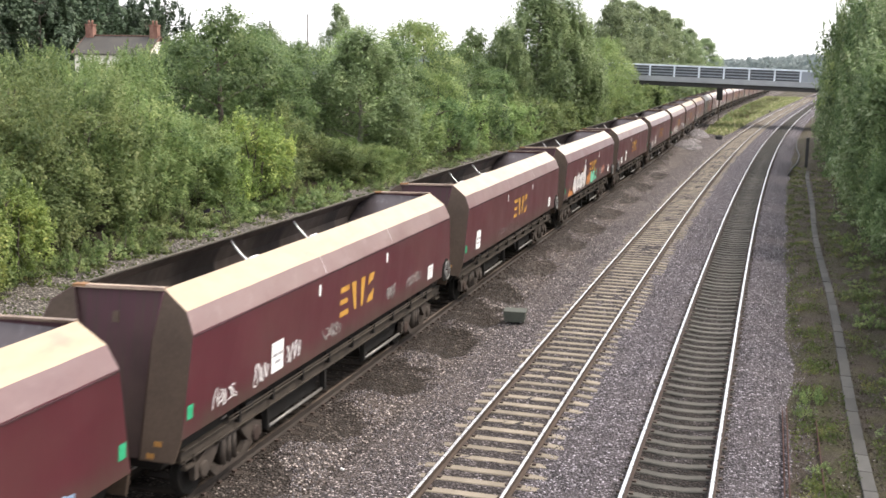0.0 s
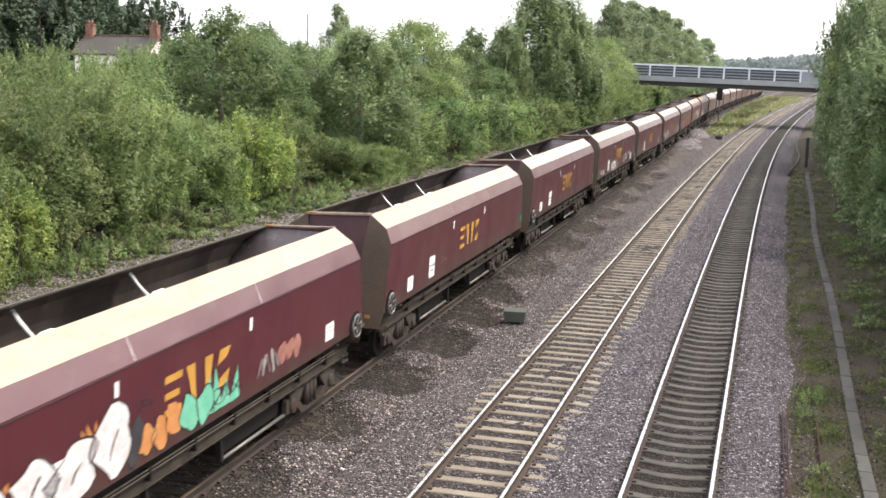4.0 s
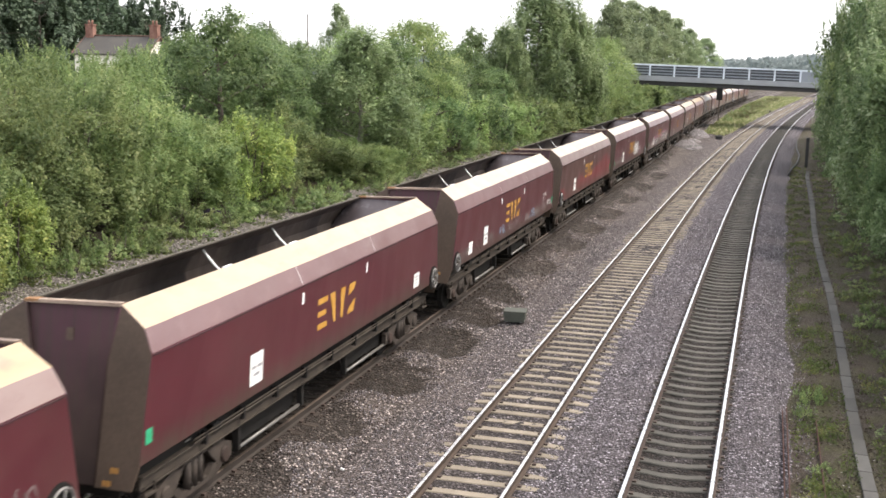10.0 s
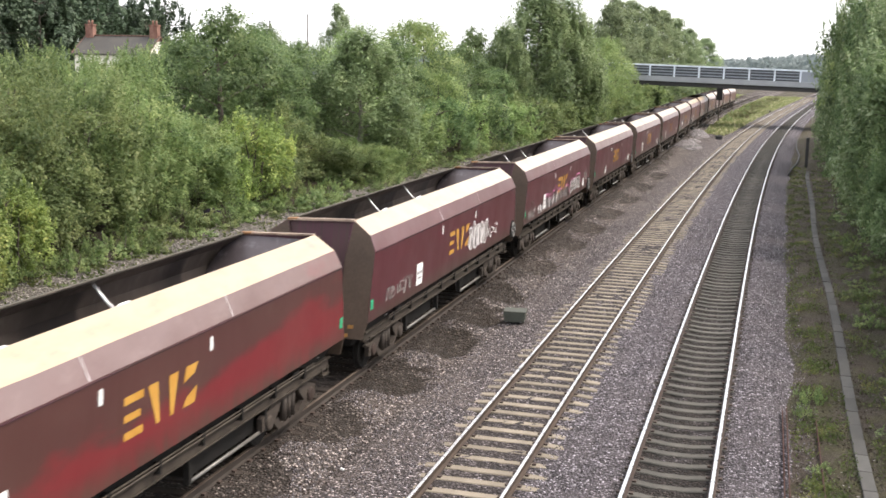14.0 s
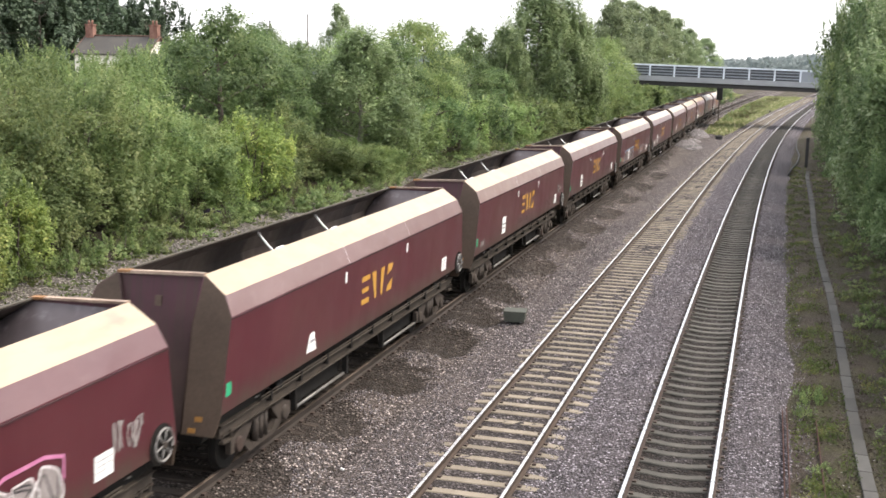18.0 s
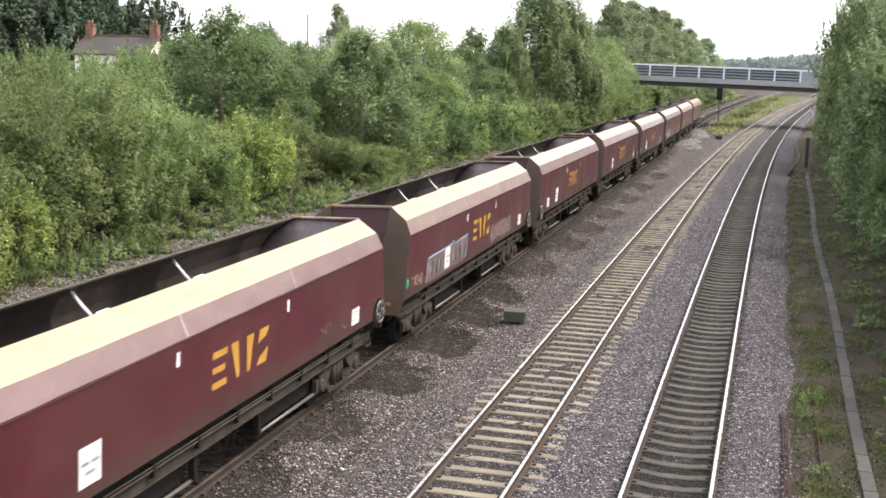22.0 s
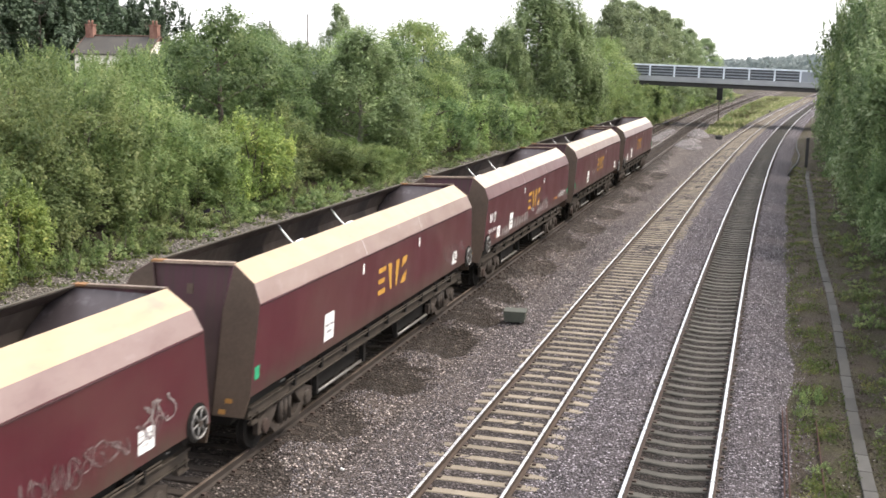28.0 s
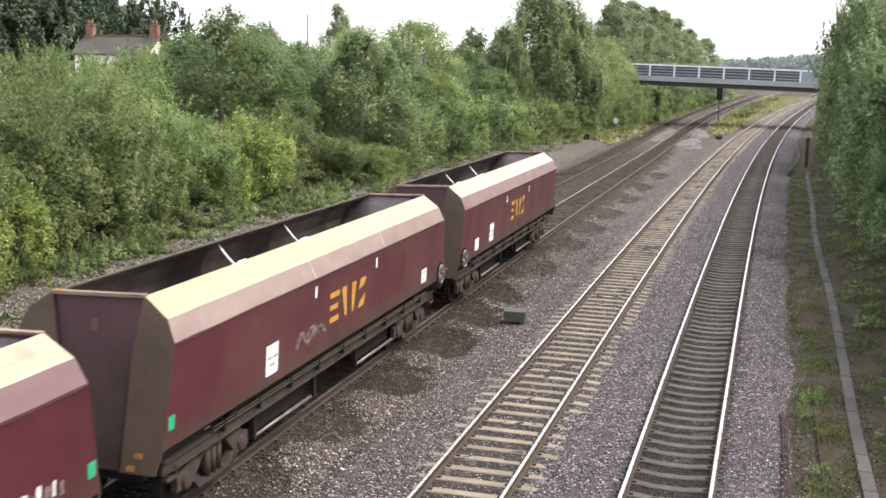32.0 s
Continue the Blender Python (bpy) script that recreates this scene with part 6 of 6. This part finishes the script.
def ribbon(body, pts, width, mat, rng, lift, label):
    """One sprayed stroke of uneven width along pairs (x, z)."""
    v = []
    n = len(pts)
    for j, (x, z) in enumerate(pts):
        q, p = pts[min(j + 1, n - 1)], pts[max(j - 1, 0)]
        d = Vector((q[0] - p[0], q[1] - p[1]))
        d = d.normalized() if d.length > 1e-6 else Vector((1, 0))
        wd = width * rng.uniform(0.4, 1.0) / 2
        for sg in (1, -1):
            xx, zz = x - sg * d.y * wd, z + sg * d.x * wd
            v.append((xx, -(float(side_y(zz)) + 0.008 + lift), zz))
    f = [(2 * j, 2 * j + 1, 2 * j + 3, 2 * j + 2) for j in range(n - 1)]
    part("graffiti", mesh_of("graffiti", v, f, mat), None, body, label)


def scrawl(body, seed, x0, x1, z0, z1, mat, n=6, width=0.035, label="illegible spray-painted scrawl"):
    """Loose looping sprayed strokes between x0..x1 and z0..z1."""
    rng = random.Random(seed)
    for i in range(n):
        cx = x0 + (x1 - x0) * (i + 0.5) / n + rng.uniform(-0.05, 0.05)
        wdt = (x1 - x0) / n * rng.uniform(0.35, 0.75)
        ph, fr, fz = rng.uniform(0, 6.28), rng.choice((0.6, 0.9, 1.3, 1.7)), rng.choice((0.7, 1.0, 1.6, 2.1))
        hgt = (z1 - z0) / 2 * rng.uniform(0.45, 1.0)
        mid = (z0 + z1) / 2 + rng.uniform(-0.1, 0.1) * (z1 - z0)
        pts = [(cx + wdt * math.cos(a * fr + ph) * rng.uniform(0.85, 1.1), mid + hgt * math.sin(a * fz + ph * 0.6) + rng.uniform(-0.012, 0.012)) for a in np.linspace(0, 2 * math.pi, 22)]
        ribbon(body, pts, width, mat, rng, 0.0006 * i, label)


def jagged(body, seed, x0, x1, z0, z1, mat, width=0.05, label="sprayed zigzag outline", teeth=9):
    rng = random.Random(seed)
    pts = []
    for i in range(2 * teeth + 1):
        z = (z0, z1)[i % 2] + rng.uniform(-0.3, 0.3) * (z1 - z0)
        pts.append((x0 + (x1 - x0) * i / (2 * teeth) + rng.uniform(-0.03, 0.03), z))
    ribbon(body, pts, width, mat, rng, 0.004, label)


def bubbles(body, seed, x0, x1, z0, z1, fill, line=None, n=5, label="sprayed bubble shape", width=0.035, off=0.007):
    """Plump uneven shapes side by side, each with its outline."""
    rng = random.Random(seed)
    for i in range(n):
        cx, cz = x0 + (x1 - x0) * (i + 0.5) / n, (z0 + z1) / 2 + rng.uniform(-0.06, 0.06)
        a0, b0, tilt = rng.uniform(0, 6), rng.uniform(0, 6), rng.uniform(-0.25, 0.25)
        out = []
        for a in np.linspace(0, 2 * math.pi, 20, endpoint=False):
            px = (x1 - x0) / n * 0.56 * math.cos(a) * (1 + 0.22 * math.sin(3 * a + a0) + 0.10 * math.sin(5 * a + b0))
            pz = (z1 - z0) / 2 * math.sin(a) * (1 + 0.18 * math.sin(2 * a + a0) + 0.08 * math.sin(4 * a + b0))
            out.append((cx + px + tilt * pz, max(cz + pz, 1.43)))
        if fill is not None:
            shapes([out], fill, body, "graffiti", label, off + 0.0004 * i)
        if line is not None:
            ribbon(body, out + out[:1], width, line, rng, 0.002 + 0.0004 * i, "sprayed outline")


KIND = "BAAABBAABBAAAAAABAABAB"        # one letter a wagon, from the head; B has its handbrake towards the camera's bridge
SPRAY = {0: "sprayed scrawl low on its side", 1: "thin white scrawls low down", 3: "white, orange and mint graffiti", 6: "white graffiti along the sill",
         8: "faint white scrawls along the sill", 10: "white graffiti beside the yellow blocks", 11: "pink, white and black graffiti", 15: "grey graffiti with blue outline",
         17: "faint white scrawls", 19: "white scrawls by the handbrake", 20: "small white scrawl", 5: "clean side", 16: "clean side", 18: "faint scrawls by the handbrake", 9: "side half repainted bright red", 12: "torn white notice panel", 13: "grey scrawl by the handbrake"}


def flames(body, seed, x0, x1, z0, z1, mat, n=5, label="sprayed flame tongues"):
    """Pointed tongues side by side."""
    rng = random.Random(seed)
    for i in range(n):
        x, wd, h = x0 + (x1 - x0) * (i + 0.5) / n, (x1 - x0) / n * 0.62, (z1 - z0) * rng.uniform(0.5, 1.0)
        lean = rng.uniform(-0.12, 0.16)
        out = [(x - wd, z0), (x - wd * 0.2, z0), (x + wd, z0 + 0.02), (x + wd * 0.55 + lean * 0.4, z0 + h * 0.45), (x + lean, z0 + h), (x - wd * 0.5 + lean * 0.5, z0 + h * 0.5)]
        shapes([out], mat, body, "graffiti", label, 0.0070 + 0.0004 * i)


def uprights(body, seed, x0, x1, z0, z1, mats, n=8, label="sprayed upright strokes"):
    """Thick slanting strokes in turn of the given paints."""
    rng = random.Random(seed)
    for i in range(n):
        x, wd = x0 + (x1 - x0) * (i + 0.5) / n, (x1 - x0) / n * rng.uniform(0.7, 1.2)
        za, zb, lean = z0 + rng.uniform(0, 0.08), z1 - rng.uniform(0, 0.35) * (z1 - z0), rng.uniform(-0.12, 0.12)
        ribbon(body, [(x - lean, za), (x - lean * 0.3, (za * 2 + zb) / 3), (x + lean * 0.4, (za + 2 * zb) / 3), (x + lean, zb)], wd, mats[i % len(mats)], rng, 0.0005 * (i % 7), label)


def spray(k, body):
    W, B, G, P = M["spray_white"], M["spray_black"], M["spray_grey"], M["spray_pink"]
    O, T, U, F = M["spray_orange"], M["spray_mint"], M["spray_blue"], M["spray_faint"]
    if k == 0:
        scrawl(body, 1, 3.0, 6.0, 1.5, 1.72, U, 6)
    elif k == 1:
        for i, (a, b, c, d) in enumerate(((-6.9, -6.0, 1.55, 1.95), (-5.3, -4.7, 1.55, 1.95), (-4.0, -3.3, 1.6, 1.98), (-2.2, -1.2, 1.6, 1.92), (1.8, 2.5, 1.7, 2.05), (3.4, 4.5, 1.68, 2.0))):
            scrawl(body, 20 + i, a, b, c, d, W if i < 3 else G, 5, 0.04)
    elif k == 2:
        scrawl(body, 25, -3.6, -0.4, 1.56, 1.82, F, 9, 0.035)
    elif k == 3:
        for i, (x0, x1, z0, z1) in enumerate(((-5.72, -4.78, 1.48, 2.30), (-4.75, -3.98, 1.52, 2.42), (-3.96, -3.02, 1.50, 2.28), (-3.05, -2.15, 1.52, 2.48))):
            bubbles(body, 3 + i, x0, x1, z0, z1, W, M["spray_brown"], 1, "white bubble graffiti", 0.045, 0.008)
            ribbon(body, [((x0 + x1) / 2 - 0.10, z0 + 0.25), ((x0 + x1) / 2 - 0.02, (z0 + z1) / 2), ((x0 + x1) / 2 + 0.12, z1 - 0.30)], 0.05, M["spray_brown"], random.Random(i), 0.006, "dark sprayed stroke")
        scrawl(body, 32, -6.9, -6.3, 1.78, 2.2, G, 4, 0.035)
        flames(body, 5, -6.9, -5.7, 1.46, 1.95, O, 5)
        flames(body, 6, -5.35, -4.85, 2.12, 2.42, O, 3)
        flames(body, 7, -3.35, -2.95, 2.22, 2.55, O, 3)
        bubbles(body, 8, -2.25, -1.85, 1.50, 2.20, B, None, 1, "dark grey sprayed shape")
        bubbles(body, 9, -1.9, -1.15, 1.50, 2.05, O, M["spray_brown"], 2, "orange bubble graffiti", 0.04)
        bubbles(body, 10, -1.15, -0.72, 1.55, 2.15, O, None, 1, "orange sprayed shape")
        bubbles(body, 11, -0.72, 0.30, 1.50, 2.12, T, B, 2, "mint bubble graffiti", 0.035, 0.009)
        flames(body, 12, 0.0, 1.25, 1.55, 2.5, T, 4, "mint sprayed spikes")
        scrawl(body, 13, -0.5, 1.2, 1.55, 2.05, B, 4, 0.035)
        uprights(body, 14, 2.0, 2.9, 1.62, 2.12, [F, G], 5)
        bubbles(body, 15, 2.9, 3.9, 1.62, 2.05, M["spray_rose"], None, 3, "faded rose sprayed shape")
        scrawl(body, 37, -2.1, -1.6, 2.2, 2.45, B, 2, 0.02)
    elif k == 4:
        scrawl(body, 41, -3.4, -2.4, 1.75, 2.1, F, 2, 0.02)
    elif k == 6:
        bubbles(body, 9, -2.95, -1.05, 1.52, 1.98, F, W, 5, "chalky white bubble graffiti", 0.07)
        scrawl(body, 61, -2.9, -1.1, 1.55, 1.98, W, 7, 0.05)
        scrawl(body, 66, -2.7, -1.2, 1.58, 1.92, W, 5, 0.04)
        for i, (x, z) in enumerate(((2.0, 1.72), (2.35, 1.78), (2.75, 1.92), (3.15, 1.88), (3.45, 1.7), (3.85, 2.0), (4.3, 1.95), (4.7, 1.9))):
            scrawl(body, 620 + i, x, x + 0.36, z - 0.22, z + 0.28, W, 1, 0.055)
        scrawl(body, 64, 1.9, 4.6, 1.5, 2.1, B, 6, 0.05)
        scrawl(body, 63, -0.6, -0.1, 1.62, 1.82, W, 2, 0.03)
        scrawl(body, 67, 0.9, 1.6, 1.6, 1.75, F, 3, 0.03)
        scrawl(body, 68, 5.6, 6.5, 1.7, 2.1, F, 4, 0.035)
        scrawl(body, 65, -6.7, -5.5, 1.5, 1.85, W, 4, 0.04)
    elif k == 8:
        for i, x in enumerate((-7.0, -5.3, -3.6, -2.0, -0.9, 0.1, 1.0, 2.0, 3.0, 4.0, 5.2)):
            scrawl(body, 820 + i, x, x + 0.75, 1.55, 1.92, (G, F, G, U, G)[i % 5], 3, 0.03)
        scrawl(body, 83, 6.2, 7.0, 1.6, 1.95, W, 4, 0.04)
        scrawl(body, 84, 5.3, 6.0, 1.95, 2.3, W, 3, 0.035)
        scrawl(body, 85, 3.2, 4.8, 1.5, 1.9, G, 4, 0.03)
    elif k == 10:
        bubbles(body, 10, 0.9, 3.2, 1.68, 2.45, G, W, 5, "white bubble graffiti", 0.07)
        uprights(body, 103, 1.0, 3.1, 1.7, 2.4, [W, B], 9)
        scrawl(body, 101, 3.2, 4.6, 1.7, 2.2, W, 5, 0.045)
        scrawl(body, 102, -6.6, -4.6, 1.58, 2.1, G, 6, 0.045)
    elif k == 11:
        uprights(body, 11, -5.35, -4.4, 1.50, 1.92, [W, W, B, W], 8, "white sprayed letters")
        uprights(body, 12, -3.85, -1.35, 1.50, 2.08, [W, B, G, B, W], 15, "white and black sprayed letters")
        uprights(body, 13, -1.3, 1.35, 1.56, 2.05, [G, F, G, B], 16, "grey sprayed letters")
        bubbles(body, 14, 1.75, 4.45, 1.66, 2.22, G, W, 5, "grey bubble graffiti", 0.045)
        scrawl(body, 118, 1.9, 4.3, 1.70, 2.15, B, 6, 0.035)
        ribbon(body, [(-3.95, 2.02), (-3.7, 2.16), (-3.45, 2.12), (-3.35, 1.95), (-3.0, 2.14), (-2.75, 1.86), (-2.3, 2.16), (-2.0, 2.14), (-1.85, 2.34), (-1.6, 2.30), (-1.45, 2.10)], 0.09, P, random.Random(1), 0.006, "pink sprayed outline")
        jagged(body, 112, -1.3, 1.4, 2.00, 2.14, P, 0.06, "pink sprayed outline", 6)
        ribbon(body, [(1.7, 1.7), (1.72, 2.12), (2.2, 2.26), (3.0, 2.20), (3.3, 2.34), (4.1, 2.34), (4.5, 2.22), (4.5, 1.9)], 0.07, P, random.Random(2), 0.006, "pink sprayed outline")
        scrawl(body, 114, -7.2, -5.9, 1.5, 1.95, G, 7, 0.07)
        scrawl(body, 116, -6.8, -6.3, 1.95, 2.25, F, 2, 0.07)
        scrawl(body, 115, 5.6, 6.4, 1.75, 2.3, G, 4, 0.04)
    elif k in (13, 14):
        scrawl(body, 200 + k, 3.4, 5.0, 1.65, 2.0, F, 5, 0.03)
        if k == 13:
            scrawl(body, 220, -1.7, 0.2, 1.60, 1.86, F, 6, 0.035)
        if k == 13:
            scrawl(body, 240, -7.3, -6.6, 1.55, 1.8, G, 3, 0.035)
            scrawl(body, 241, 5.75, 6.6, 1.90, 2.35, G, 6, 0.035)
    elif k == 15:
        flat([(-6.02, 1.50), (-1.98, 1.56), (-1.85, 2.22), (-3.45, 2.20), (-3.55, 2.26), (-4.15, 2.17), (-5.93, 2.18)], F, body, "graffiti", "thin grey rolled block", 0.004)
        ribbon(body, [(-6.03, 1.52), (-5.94, 2.18), (-5.3, 2.19), (-4.4, 2.20), (-3.6, 2.22), (-3.5, 2.30), (-3.3, 2.20), (-2.6, 2.24), (-1.85, 2.26), (-1.92, 1.95), (-2.0, 1.60)], 0.06, U, random.Random(5), 0.002, "pale blue sprayed outline")
        uprights(body, 151, -5.7, -4.5, 1.6, 2.1, [G, B, F], 9, "grey sprayed strokes")
        uprights(body, 156, -3.5, -2.1, 1.62, 2.12, [G, F, B], 9, "grey sprayed strokes")
        bubbles(body, 16, 1.05, 3.95, 1.58, 2.10, F, G, 6, "faded grey bubble graffiti", 0.04)
        scrawl(body, 152, 1.5, 3.6, 1.65, 2.0, M["spray_rose"], 6, 0.05)
        jagged(body, 155, 1.1, 4.0, 2.05, 2.16, G, 0.04, "grey sprayed outline", 8)
        scrawl(body, 153, 5.0, 5.6, 2.1, 2.4, G, 3, 0.03)
        scrawl(body, 154, -7.2, -6.3, 1.58, 1.92, M["spray_tan"], 4, 0.035)
    elif k == 17:
        for i, x in enumerate((0.9, 2.5, 3.3, 4.1, 5.1)):
            scrawl(body, 170 + i, x, x + 0.8, 1.65, 2.2, F, 3, 0.03)
        scrawl(body, 177, 5.3, 6.2, 1.9, 2.35, G, 4, 0.035)
    elif k == 18:
        scrawl(body, 181, 4.2, 6.4, 1.7, 2.25, F, 6, 0.035)
    elif k == 19:
        scrawl(body, 191, -7.25, -6.45, 2.18, 2.55, W, 8, 0.05)
        ribbon(body, [(-6.9 + 0.42 * math.cos(a), 2.40 + 0.30 * math.sin(a)) for a in np.linspace(-0.9, 1.9, 12)], 0.025, F, random.Random(8), 0.001, "thin sprayed arc")
        scrawl(body, 193, -7.3, -6.3, 1.85, 2.05, W, 6, 0.03)
        scrawl(body, 197, -6.5, -6.2, 1.55, 1.8, M["spray_rose"], 2, 0.03)
        uprights(body, 194, -5.5, -4.35, 1.48, 1.85, [F, G], 8, "grey sprayed letters")
        uprights(body, 198, -3.72, -1.15, 1.52, 1.95, [F, G], 12, "grey sprayed letters")
        flames(body, 192, 0.35, 2.85, 1.55, 2.2, F, 6, "pale grey sprayed tongues")
        scrawl(body, 199, 0.5, 2.6, 1.6, 2.1, G, 6, 0.04)
        scrawl(body, 190, -0.5, 0.0, 1.7, 1.95, W, 2, 0.03)
        scrawl(body, 195, 4.0, 4.8, 1.68, 1.9, O, 3, 0.045)
        uprights(body, 196, 5.0, 6.6, 1.68, 2.0, [W, F], 10, "white sprayed dashes")
    elif k == 20:
        scrawl(body, 201, -2.9, -1.5, 1.75, 2.1, G, 5, 0.035)


def build_train():
    proto = {"A": [hopper_wagon(100, False), hopper_wagon(140, False)], "B": [hopper_wagon(180, True)]}
    spare = {id(w): w for ws in proto.values() for w in ws}
    for k, letter in enumerate(KIND):
        src = proto[letter][k % len(proto[letter])]
        if id(src) in spare:
            w = spare.pop(id(src))
        else:
            w = copy_thing(src, Matrix.Identity(4))
        WAGONS.append((k, w))
    for k, w in WAGONS:
        for c in w.children_recursive:
            if c.name.startswith("wheelset"):
                WHEELSETS.append(c)
        body = next(c for c in w.children if c.name.startswith("body"))
        if k == 9:
            body.data = body.data.copy()
            body.data.materials[0] = M["redpaint"]
        markings(k, w, body, -1 if KIND[k] == "B" else 1)
        spray(k, body)
        tagged(w, "empty maroon coal hopper wagon, " + SPRAY.get(k, "grimy plain side"))


build_train()


# ---- what moves: the train rolls towards the camera and past it ----
def run(t):
    u = (t - 16) / 16
    return -0.2673 + 162.6828 * u + 0.3945 * u ** 2 - 2.0236 * u ** 3 - 5.0549 * u ** 4 - 1.0544 * u ** 5 + 1.5384 * u ** 6


SLACK = {20: 0.17, 21: 0.28}                 # the last couplings are stretched


def motions():
    for k, w in WAGONS:
        rows = []
        for i in range(65):
            t = i * 0.5
            rows.append((t, on("slow", -157.01 + 16.7613 * k + SLACK.get(k, 0.0) - run(t), TRACKS["b"][1])))
        walk(w, rows)
    leads = {}
    for w in WHEELSETS:
        key = round(w.matrix_basis.translation.x, 2)
        if key not in leads:
            leads[key] = w
            home = w.matrix_basis.translation.copy()
            rows = []
            for i in range(961):
                t = i / 30
                rows.append((t, Matrix.Translation(home) @ Matrix.Rotation(-(run(t) - run(0.0)) / 0.46, 4, "Y")))
            walk(w, rows)
        else:
            lead = leads[key].animation_data
            w.rotation_mode = "QUATERNION"
            w.animation_data_create()
            w.animation_data.action, w.animation_data.action_slot = lead.action, lead.action_slot


motions()
